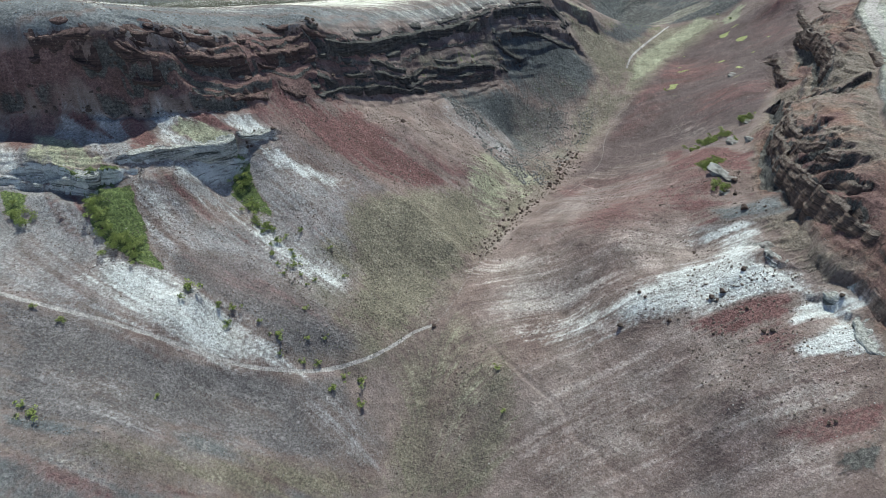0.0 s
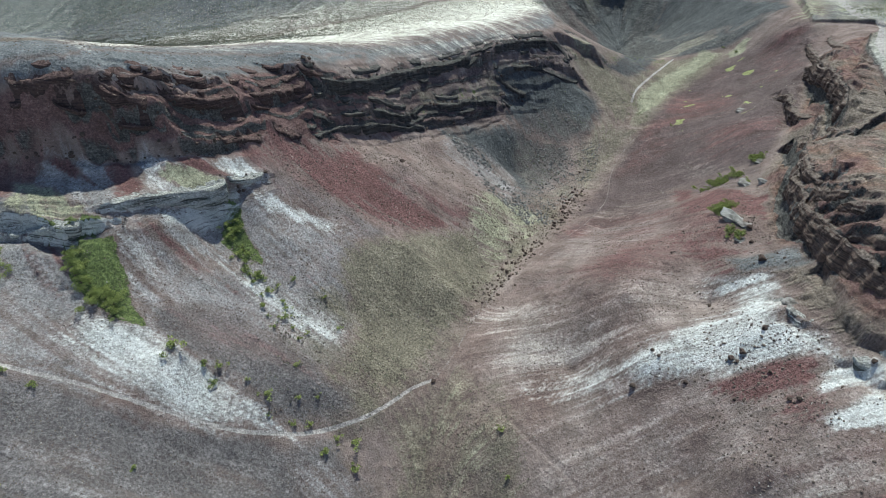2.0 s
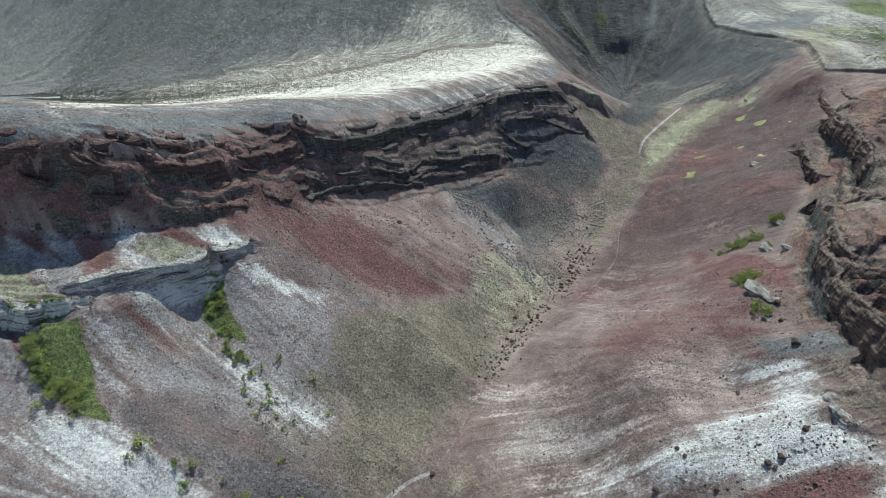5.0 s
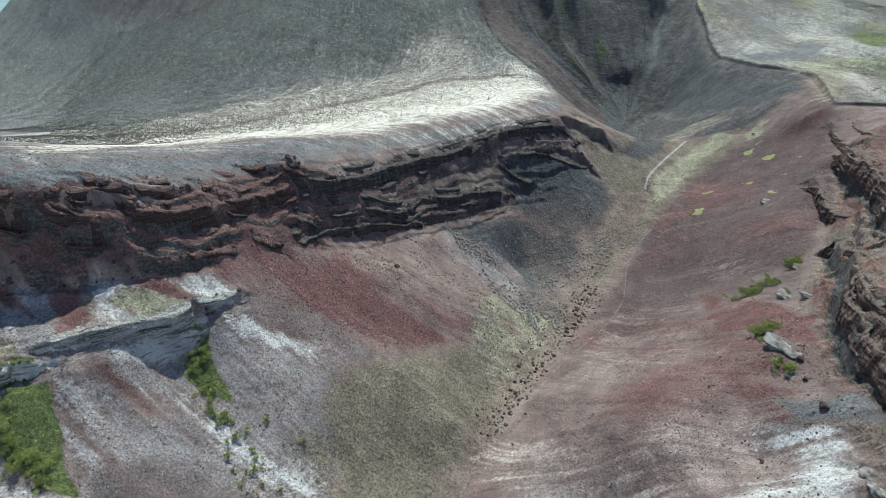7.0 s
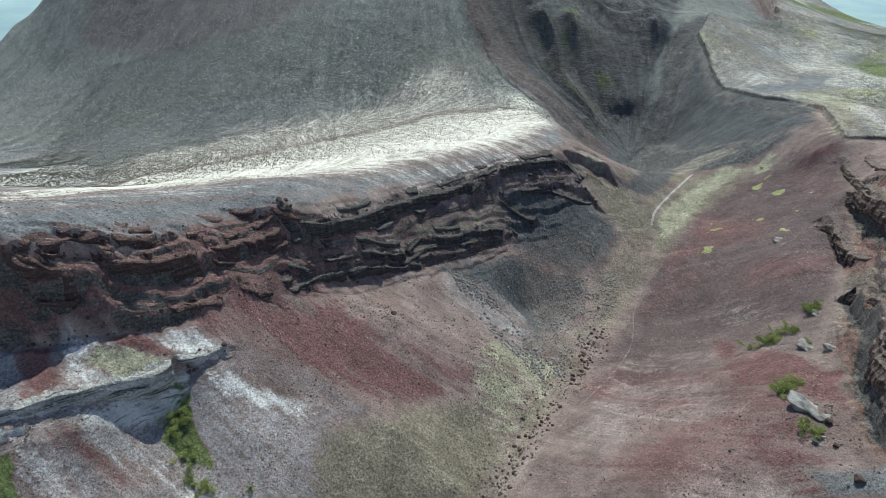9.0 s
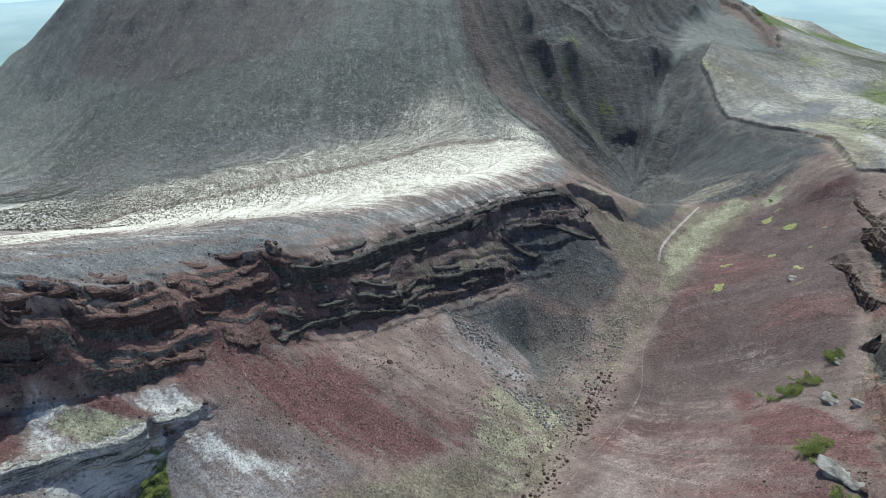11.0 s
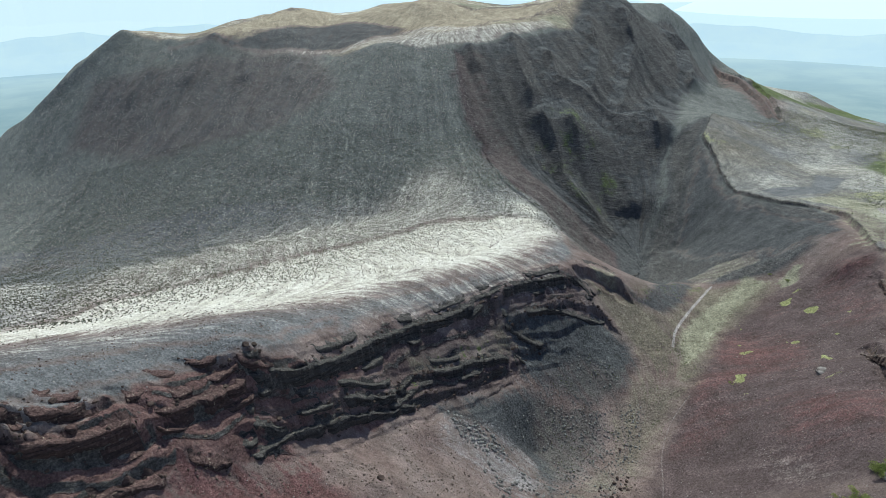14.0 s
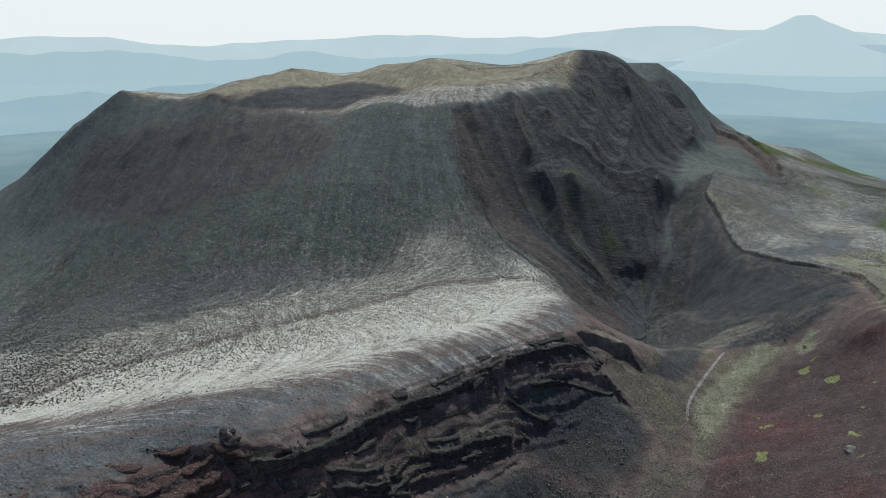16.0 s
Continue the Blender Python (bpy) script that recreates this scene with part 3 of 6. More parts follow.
# single patches, drawn over the rest in turn: what lies there, how thickly, the width of its edge, its outline
PATCHES = []
PATCHES += [
    ('field', 0.5, 20, [(-124.7, 210.5), (-184.9, 369.3), (-132.1, 404.7), (-66.5, 426.5), (-10.7, 468.2), (15.4, 460.2), (37.4, 406.5), (51.7, 343.3), (45.6, 316.1), (-18.7, 274.9), (-66, 223.2), (-100.1, 178.1)]),
    ('field', 0.7, 8, [(-114.8, 197.5), (-122.9, 281.2), (-83.8, 350.6), (-9, 398.3), (52.7, 394.6), (59.4, 364.9), (30, 321), (-19.7, 288.4), (-61.4, 236.8), (-95.9, 215.2), (-104.3, 183.7)]),
    ('plum', 1, 4, [(-103.8, 98.3), (-87, 98.5), (-68.2, 97.3), (-50.1, 100.2), (-40, 100.1), (-28.7, 103.8), (-20.5, 97.2), (-13.8, 89.8), (-20.8, 82.2), (-42.4, 79.7), (-58.2, 79.6), (-65.7, 70.3), (-77.1, 68.8), (-92.2, 70.8)]),
]
PATCHES += [
    ('olive', 0.75, 4, [(-90.9, 67.9), (-76.7, 67.6), (-61.3, 72.1), (-42, 77.5), (-11.8, 81.3), (-18.9, 75.5), (-49, 65.5), (-59.4, 64.9), (-78.7, 63.6), (-89.3, 64)]),
    ('red', 0.55, 4, [(-88.7, 62.4), (-73.2, 62.4), (-56.5, 65.4), (-47, 66.3), (-67.5, 58.8), (-86.3, 55.7)]),
    ('ash', 0.45, 3, [(-91.7, 84), (-83.9, 84.3), (-70.9, 85.3), (-71, 82.3), (-81.8, 79.6), (-90.7, 81.5)]),
    ('ash', 0.45, 3, [(-79.3, 78.9), (-67.9, 79.5), (-58.3, 80.3), (-62.4, 75.8), (-71.8, 74.1)]),
    ('ash', 0.4, 3, [(-66, 87.3), (-53.2, 93), (-38.5, 89.1), (-40.8, 85.9), (-54.3, 86.8)]),
    ('ash', 0.55, 3, [(-39.6, 97), (-22.1, 98.3), (-18.5, 91.6), (-15, 83.6), (-26.7, 83.3), (-32.8, 88.5)]),
]
PATCHES += [
    ('grey', 0.9, 2, [(-92.8, 72), (-81.8, 72), (-72, 70), (-80.3, 68.3), (-91.1, 68.3)]),
    ('ash', 0.6, 4, [(-114.6, 121.8), (-100.6, 120.2), (-87.3, 116.4), (-76.9, 102.6), (-65.2, 99.7), (-53.1, 101.6), (-68.7, 99.3), (-87.4, 99.9), (-105.3, 101.6)]),
    ('plum', 0.85, 4, [(-81.3, 123.7), (-71.6, 127.4), (-55.9, 134.4), (-40.7, 129), (-30.2, 122.8), (-23, 113.1), (-34.6, 104.7), (-43.3, 103.6), (-52.8, 109.1), (-59.2, 113.9), (-65.1, 113.2), (-74.6, 118.3)]),
    ('red', 0.35, 5, [(-71.1, 125.4), (-55.2, 130.5), (-40.3, 127), (-32.9, 119.2), (-48.1, 118), (-63.1, 119.9)]),
]
PATCHES += [
    ('white', 0.8, 4, [(-87.3, 116.4), (-74.4, 117.4), (-66.1, 112.2), (-59.1, 113.2), (-52.6, 107.6), (-43.3, 103.6), (-37.3, 101.9), (-53, 101.2), (-65.2, 99.7), (-76.9, 102.6), (-90.2, 108.7)]),
    ('ash', 0.65, 4, [(-88.7, 142.3), (-79.2, 147.2), (-67.5, 152.5), (-58.2, 147), (-64.5, 139.1), (-72.6, 131.2), (-77.4, 123.8), (-81.7, 125.4), (-85.2, 133.2)]),
    ('white', 0.5, 2.5, [(-87.7, 141), (-83.2, 141.7), (-74.4, 139.8), (-76.9, 132.3), (-82.1, 126.9), (-84.6, 133.5)]),
    ('red', 0.75, 1.5, [(-83.7, 146), (-78.9, 146), (-72.8, 145.4), (-65.1, 142.2), (-69.1, 140.4), (-76, 142.5), (-80.8, 142.6)]),
]
PATCHES += [
    ('ash', 1, 2, [(-79.2, 147.2), (-73.8, 150.2), (-67.5, 152.5), (-58.5, 148.1), (-62.7, 145.1), (-70.3, 146.2), (-76.5, 145.6)]),
    ('white', 0.65, 4, [(-67.8, 147.6), (-58.5, 148.1), (-47.8, 144.6), (-35.5, 139.4), (-23.3, 135.6), (-29.4, 129.6), (-40.8, 130.2), (-51.8, 138.2)]),
    ('ash', 0.7, 4, [(-62.4, 167.6), (-51.2, 173.1), (-35.3, 173.2), (-27.5, 168.7), (-36.3, 165), (-38.3, 159.1), (-33.4, 153.4), (-43.1, 147.2), (-53.7, 150.2), (-59.4, 160.6)]),
    ('white', 0.75, 2, [(-60.9, 169), (-47.6, 172.1), (-33.4, 171.9), (-36.5, 166.9), (-52, 165)]),
]
PATCHES += [
    ('red', 1.0, 5, [(-64.7, 191.6), (-45.3, 197.6), (-31.2, 212.1), (-17.6, 200), (-4.6, 194.5), (11, 195.6), (-4.5, 184.6), (-18.7, 180.6), (-28.6, 181.2), (-43.9, 185.3), (-56, 184.4)]),
    ('plum', 0.6, 4, [(-53.6, 179.9), (-43.6, 182.8), (-28.6, 181.2), (-12.4, 176.9), (-23.5, 166.5), (-33.4, 171.9), (-46.2, 174.4)]),
    (None, 0.8, 4, [(-31.8, 218), (-10.3, 236.1), (11.9, 229.9), (20.1, 217.7), (4.2, 202.1), (-13.5, 203.2), (-28.7, 207.1)]),
    ('olive', 0.95, 4, [(-30.7, 163.4), (-12.4, 176.9), (11, 195.6), (24.8, 190.8), (10.1, 160.7), (-3.5, 134.6), (-15.2, 118.8), (-30, 120.9), (-25.6, 141.6), (-29.8, 151.2)]),
]
PATCHES += [
    ('yellow', 0.7, 4, [(8.9, 211.6), (24.1, 219.9), (29.7, 209.1), (25.8, 189.2), (17.4, 180.9), (12.1, 192.3)]),
    ('yellow', 0.75, 3, [(30.2, 230.7), (46.5, 223.3), (36.7, 204.6), (26, 209.8)]),
    ('dark', 0.8, 4, [(-0.6, 251.2), (27, 276.3), (51, 282.6), (73.6, 272.3), (58.3, 242), (40.7, 230.2), (28, 236.4), (12.2, 239.9)]),
    ('olive', 0.5, 4, [(26.6, 261.8), (50.8, 279.5), (73.4, 270.7), (58.3, 242), (40.7, 230.2), (28.8, 247.3)]),
    ('slate', 1, 6, [(-0.7, 254.4), (27.9, 274.5), (44.5, 293.8), (74.2, 312), (84.3, 293.4), (68.7, 275.9), (55.9, 257.1), (37, 239), (26.3, 246.8), (14.9, 247.6)]),
]
PATCHES += [
    ('olive', 0.35, 5, [(33.2, 279.5), (55.5, 294.5), (76.6, 293.6), (55.9, 257.1), (40, 244.1), (29.7, 260.5)]),
    ('slate', 0.7, 5, [(58.6, 331.5), (77.5, 336.3), (85.6, 300), (94.9, 285.6), (81.9, 268.8), (67.9, 257.8), (64.3, 280.8), (71.3, 293.2), (65.7, 311.7)]),
    ('olive', 0.6, 5, [(61.8, 332.2), (77.5, 336.3), (85.6, 300), (96.9, 283.5), (80.4, 262.1), (62.7, 243.6), (64.3, 280.8)]),
    ('olive', 0.75, 4, [(64.8, 331.4), (83, 334.1), (98, 333.8), (124.3, 351), (100.8, 308.3), (93.1, 288.2), (82.4, 297), (74.2, 312)]),
    ('slate', 0.75, 3, [(81.9, 336.1), (92, 334.4), (123.8, 384.5), (125.3, 358.7), (117.5, 343.6), (102.8, 328.3), (93.5, 326.6)]),
]
PATCHES += [
    ('ash', 0.5, 2.5, [(-1.9, 248), (12.5, 255.8), (32, 253.1), (33.4, 230.8), (19.7, 232.4), (4.5, 235.9)]),
    ('slate', 1, 5, [(23.5, 295.9), (45.2, 307.6), (69.7, 320), (80.3, 300), (69.6, 281.7), (43.3, 277.5), (29.3, 278)]),
    ('olive', 0.3, 4, [(33.4, 283.8), (56, 299.7), (77.1, 296.7), (69.6, 281.7), (43.3, 277.5)]),
    ('pale', 0.4, 9, [(12.6, 128.4), (48.7, 105.3), (67.7, 86.8), (63.8, 61.1), (30.9, 69.7), (11.2, 85.7)]),
    ('olive', 0.75, 4, [(-13.2, 112.4), (3.8, 129.8), (15.4, 114.3), (25, 96.9), (18.4, 83.9), (10.9, 74.6), (-13.1, 76.7), (-12.5, 94.4)]),
    ('yellow', 0.35, 4, [(-6.6, 117.3), (9.1, 126.9), (16.6, 108.9), (12.8, 91), (0.5, 82.3), (-6.1, 97.8)]),
]
PATCHES += [
    ('pale', 0.75, 8, [(15.9, 155.2), (32.3, 151.1), (51.9, 123.4), (47.2, 113.3), (32.7, 111.8), (20.7, 119.7)]),
    ('white', 0.65, 7, [(25.6, 118.8), (37.8, 123.5), (48.1, 118.1), (57.6, 118.7), (55.4, 108.4), (35.6, 110.6)]),
    ('white', 0.85, 3.5, [(75.4, 138.7), (83.5, 139.3), (85.4, 129.1), (81, 113.2), (85.3, 107.8), (89.5, 100.5), (91.4, 95.1), (84.6, 98.1), (83.5, 101.6), (76.7, 101.6), (68.1, 103.2), (52.9, 108.9), (44.4, 112.5), (48.1, 118.1), (55.3, 120.3), (65.3, 120.6), (73.4, 120.8), (79.8, 126.8), (76, 134.4)]),
    ('white', 1, 1.5, [(77.8, 86.3), (85.2, 88.8), (90.2, 90.7), (91.2, 79.7), (86.3, 81.1), (78.6, 82.7)]),
]
PATCHES += [
    ('white', 0.9, 1.5, [(84.6, 98.1), (91.4, 95.1), (93, 91.3), (85.6, 92.3), (79.6, 90.9)]),
    ('pale', 0.75, 2.5, [(60.3, 84.7), (66.6, 83.2), (76.5, 82.3), (86, 80.4), (79.6, 79.3), (70.7, 80.2)]),
    ('pale', 0.8, 2.5, [(63.4, 74), (75.5, 73.1), (84.9, 72.7), (75.4, 70), (67.5, 71)]),
    ('red', 0.85, 2, [(63.3, 103.1), (75.7, 102.1), (84, 99.7), (78.3, 93.3), (70.1, 94.5)]),
    ('red', 0.8, 2, [(72.6, 92.3), (84.1, 91.3), (85.8, 88.9), (77.3, 86.5), (71.3, 88.2)]),
    ('red', 0.9, 2.5, [(68.5, 67.1), (76.7, 67.7), (86.1, 67.4), (84.2, 62.9), (74.4, 63.6)]),
    ('rock', 0.9, 1.5, [(76.6, 60.8), (83.8, 62.2), (80.4, 55.6), (76.3, 56.8)]),
]
PATCHES += [
    ('red', 0.8, 4, [(73.1, 173.2), (82.7, 153.5), (91, 143.8), (82.6, 136.9), (73.2, 146.6)]),
    ('red', 1, 2, [(94.2, 222.5), (103.1, 172.9), (97.5, 159.3), (84.2, 180.3)]),
    ('pale', 0.3, 2, [(55.6, 224.8), (80.6, 228.6), (99, 199.5), (95.3, 190.6), (81.3, 215.1)]),
    ('brown', 0.9, 2, [(87.1, 134.9), (92.6, 127.1), (92.2, 106), (95.8, 95.5), (90.4, 101.7), (87.2, 115.4)]),
    # grey: a shadowy strip at the crag's foot, painted in
    ('grey', 0.8, 1.5, [(80.5, 146.1), (93.7, 135), (92.5, 126.6), (82, 134.6)]),
    ('ash', 1, 2, [(-110.7, 155.5), (-89.3, 161.4), (-76.8, 167.1), (-68.8, 173.2), (-55.6, 175.5), (-65.1, 167), (-79.5, 151.5), (-90.8, 140.7), (-111, 149.9)]),
]
PATCHES += [
    ('white', 0.75, 1.5, [(-70, 171.5), (-63.1, 176.9), (-55.2, 175.8), (-63.7, 168.5), (-67.8, 167.9)]),
    ('white', 0.5, 1.5, [(-88.7, 158.7), (-77.9, 165.2), (-69, 164.6), (-76.4, 155.6), (-82.8, 148)]),
    ('red', 0.85, 2, [(-97.7, 158.6), (-89.3, 161.4), (-82, 152.3), (-84.6, 145.9), (-90.1, 150.2)]),
    ('red', 0.9, 1, [(-108.1, 155.7), (-103.4, 156.7), (-94.8, 150.4), (-100.8, 152.1)]),
    ('red', 1, 1, [(-78, 165.5), (-72.7, 169.7), (-63.5, 169.1), (-67.5, 165)]),
    ('wine', 0.7, 2, [(-126.8, 155.7), (-110.8, 156.1), (-111.4, 150.9), (-113.2, 141.9), (-121.9, 144)]),
    ('yellow', 1, 1.2, [(-78.3, 163.3), (-64.5, 167.4), (-67.8, 162.1), (-73.8, 158.5), (-81.2, 158.9)]),
]
PATCHES += [
    ('yellow', 0.9, 1.5, [(-115.5, 149.5), (-105.2, 147.4), (-94.2, 142.2), (-91.8, 137.8), (-95.8, 135.8), (-102.8, 137.4)]),
    ('white', 0.7, 2, [(-123.4, 146.3), (-111.3, 138), (-110.1, 136.2), (-114.7, 132.9), (-117.3, 129.7)]),
    ('green', 1, 1.2, [(-95.5, 133.9), (-86.1, 136.9), (-82.7, 130), (-79.7, 122.6), (-75.2, 118.1), (-82.2, 117.4), (-88.3, 119.7), (-92.4, 124.8)]),
    ('green', 1, 1.5, [(-117.6, 130.5), (-111.4, 131.6), (-111.5, 123.7), (-115.2, 123.4)]),
    ('green', 0.8, 1.2, [(-105.5, 136.9), (-89.4, 140.4), (-88.5, 138.4), (-95.3, 134)]),
    ('green', 0.95, 1, [(-65.8, 164.9), (-62.5, 164), (-60.1, 158.7), (-53.2, 149.3), (-60.6, 150.5), (-66, 155.2), (-65.1, 160.8)]),
]
PATCHES += [
    ('slate', 0.6, 10, [(-282.6, 579.8), (-200.7, 584.2), (-98.6, 584.4), (-73.7, 534.1), (-114.1, 495.7), (-202.3, 490.4), (-283.2, 528.6)]),
    ('sand', 1, 6, [(-234.5, 637), (-188.1, 675.6), (-25.9, 750.4), (23.5, 681.6), (60.9, 696.3), (112.3, 691.4), (99.5, 675), (57.1, 653.2), (16.6, 610.8), (-21.1, 632.6), (-73.6, 669.3), (-129.1, 645.2), (-174.5, 603.8)]),
    ('slate', 0.8, 5, [(-221.7, 604.6), (-165.5, 603.5), (-128.9, 644), (-73.3, 667.3), (-35.6, 648.7), (-65.2, 601.8), (-82.3, 593.2), (-148.5, 589.7)]),
    ('field', 0.42, 4, [(-33.7, 642.2), (30.7, 619), (85.4, 645.5), (94.6, 626.4), (33.1, 579.2), (-18.3, 567.7), (-61.4, 589.3), (-76.8, 586.1), (-142.6, 583.5), (-143.7, 588.1), (-82.5, 594.2)]),
]
PATCHES += [
    ('plum', 0.6, 3, [(-47.9, 211.2), (-33.8, 225.3), (-17.6, 252.8), (-13.6, 254.4), (-27.4, 231.6), (-39.3, 214.8), (-47.4, 206)]),
    ('plum', 0.5, 3, [(-39.3, 214.8), (-27.4, 229.2), (-13.3, 248.4), (-13.1, 244), (-27.3, 227.7), (-39.3, 213.2)]),
    ('olive', 0.8, 3, [(-11.6, 260.6), (10.8, 277.7), (23.4, 290.5), (28.4, 287.1), (3.7, 268.1), (-9.4, 257.5)]),
    ('green', 0.5, 3, [(-5.2, 264.7), (10.8, 277.3), (20.8, 285.8), (15.6, 277.9), (1.5, 267.1)]),
    ('grey', 0.95, 2.5, [(-114.4, 166), (-100.7, 168.2), (-88.9, 189), (-73, 213.6), (-45.9, 228.1), (-33.2, 255), (-32.7, 250.9), (-45.2, 223.4), (-64.9, 209.1), (-77.3, 189.7), (-84.4, 177.5), (-89.9, 169.2), (-100.4, 163.4), (-114.3, 161.8)]),
]
PATCHES += [
    ('yellow', 0.45, 2, [(126.4, 375.2), (148.3, 386), (160.7, 373.3), (160.8, 365.5), (144.4, 366.5), (127, 359.2)]),
    ('yellow', 0.9, 1.5, [(156.6, 344.6), (168.1, 352), (170.6, 348.5), (164.5, 340.8), (159, 339.7)]),
    ('yellow', 0.6, 5, [(203.6, 399.2), (221.5, 397.5), (206.8, 345), (193.7, 323.1), (189, 343.2), (195.2, 359.1)]),
    ('slate', 1, 5, [(178.9, 512.1), (174.4, 451.1), (182.9, 398.1), (191.5, 367), (190.9, 354), (167.1, 365.6), (145.2, 404.5), (142.3, 428.1), (161.4, 468.9)]),
]
KINDS = ("white", "red", "grey", "olive", "green", "moss", "rock", "field", "pale", "tread", "streak", "layer", "ash", "wine", "dark", "tuft", "lichen", "brown", "yellow", "mauve", "slate", "plum", "sand", "rust", "drift", "comb", "mottle", "spare")
LIES = (("lie_a", KINDS[0:4]), ("lie_b", KINDS[4:8]), ("lie_c", KINDS[8:12]), ("lie_d", KINDS[12:16]), ("lie_e", KINDS[16:20]), ("lie_f", KINDS[20:24]), ("lie_g", KINDS[24:28]))
WEST_CLIFF = [q[:2] for q in LINES["left_cliff_top"]] + [q[:2] for q in LINES["left_cliff_foot"]][::-1]
EAST_CRAG = [q[:2] for q in LINES["right_rim"][1:-3]] + [q[:2] for q in LINES["right_crag_foot"][1:]][::-1]
SHELF = [q[:2] for q in LINES["left_shelf"]] + [q[:2] for q in LINES["left_shelf_foot"]][::-1]
DOME_WALL = [q[:2] for q in LINES["dome_edge"]] + [(130, 702), (170, 692), (222, 740), (262, 690), (204, 620), (165, 530), (130, 440), (118, 405), (100, 385), (70, 375)]
FAR_WALL = [q[:2] for q in LINES["far_rim"]] + [(165, 530), (150, 480), (128, 445), (112, 400), (125, 365), (160, 352)]
DOME_SLOPE = [(63, 352), (58, 426), (39, 446), (28, 482), (7, 568), (-55, 576), (-80, 582), (-153, 592), (-225, 602), (-267, 621), (-312, 621), (-420, 620), (-420, 420), (-250, 330), (-190, 318), (-110, 396), (-49, 428), (20, 415)]
FIELD = [(-150, 210), (-112, 212), (-75, 247), (-31, 276), (16, 309), (58, 345), (62, 380), (57, 418), (25, 425), (-49, 434), (-110, 400), (-190, 320)]
BAND = [(-200, 146), (-128, 162), (-104, 164), (-92, 168), (-79, 178), (-48, 222), (-18, 268), (16, 296), (60, 338), (58, 345), (16, 309), (-31, 276), (-75, 245), (-112, 205), (-150, 190), (-240, 150)]


def spaced(knots):
    """Grid lines: (from, to, spacing) stretches, joined."""
    out = []
    for a, b, s in knots:
        out += list(np.linspace(a, b, max(1, int(round((b - a) / s))), endpoint=False))
    return np.array(out + [knots[-1][1]])


far_out = [-4700, -3600, -2700, -2000, -1500, -1150, -900, -720, -600]
XS = np.r_[far_out, spaced([(-500, -300, 3.0), (-300, -135, 1.3), (-135, 130, 0.5), (130, 215, 0.7), (215, 320, 1.3), (320, 500, 3.0)]), [600, 720, 900, 1150, 1500, 2000, 2700, 3600, 4700]]
YS = np.r_[[-4700, -3000, -1800, -1000, -500, -250], spaced([(-130, 45, 6.0), (45, 60, 1.0), (60, 335, 0.5), (335, 480, 0.9), (480, 720, 1.3), (720, 900, 3.5)]), [980, 1100, 1300, 1600, 2000, 2500, 3100, 3800, 4700]]
X, Y = np.meshgrid(XS, YS)


# breaks in the slope: outline of the upper edge, the fall in metres, and how far it tells; the high side lies to the left of each line
FOOT_BREAKS = [
    # cliff foot: its dark rock edge also paints the undercut's shadow
    ([(-140, 153.5), (-128, 156), (-112, 157), (-100, 158.5), (-90, 161.5), (-80, 166), (-72, 172), (-64, 182)], 3.5, 3),
    ([(-99.6, 163.0), (-94.7, 165.0), (-93.8, 164.8), (-90.8, 165.3), (-89.9, 164.9)], 5, 8),
    ([(-91.1, 163.7), (-87.3, 166.1), (-82.5, 169.8), (-81.4, 169.7)], 4.5, 6),
    ([(-89.6, 169.0), (-85.4, 173.1), (-80.3, 176.6), (-78.1, 175.6), (-76.8, 177.0), (-73.4, 180.6), (-69.5, 184.3), (-65.8, 190.3), (-64.2, 192.9)], 5, 6),
    ([(-86.3, 176.0), (-82.3, 177.8), (-77.8, 181.6), (-73.6, 187.7), (-71.4, 190.9)], 2.5, 4),
    ([(-80.8, 185.1), (-77.1, 186.9), (-74.4, 190.3)], 2, 3),
]
RIM_BREAKS = [
    ([(-69.5, 196.5), (-67.6, 197.0), (-65.1, 198.2)], 2.5, 4),
    ([(-64.4, 197.9), (-60.7, 200.2), (-56.3, 203.7), (-53.4, 208.3), (-50.4, 212.4)], 5, 6),
    ([(-63.3, 213.0), (-58.7, 214.4), (-55.4, 214.2), (-50.8, 217.5), (-44.8, 221.6)], 2, 3),
    ([(-76.2, 169.8), (-71.5, 174.6), (-66.9, 181.6), (-61.6, 188.4), (-57.1, 194.5)], 1.5, 3),
    ([(-64.0, 183.6), (-61.2, 186.0), (-57.7, 189.0)], 2, 3),
    ([(-56.1, 192.6), (-52.9, 195.3), (-50.2, 196.5), (-47.9, 196.4)], 2, 3),
]
LEDGE_BREAKS = [
    ([(-52.2, 216.4), (-46.8, 217.8), (-44.2, 217.5), (-31.4, 234.8), (-22.8, 249.8), (-16.2, 262.6), (-0.3, 278.2), (15.5, 291.0), (27.8, 302.4), (55.4, 323.8)], 6.5, 9),
    ([(-45.0, 209.0), (-38.6, 215.2), (-30.7, 223.4), (-23.4, 232.3), (-15.2, 241.9), (-4.2, 254.0), (8.3, 263.8), (15.0, 271.0), (25.7, 280.1)], 5.5, 8),
    ([(-30.9, 226.4), (-23.5, 234.8), (-17.1, 243.4), (-12.1, 254.4), (-0.2, 263.2), (10.6, 271.7), (17.5, 278.3)], 2.0, 3),
    ([(27.4, 293.3), (37.7, 301.5), (54.7, 315.3), (69.4, 321.0), (74.0, 315.9)], 5, 6),
    ([(27.2, 286.2), (34.6, 288.5), (42.5, 295.1)], 3, 4),
]
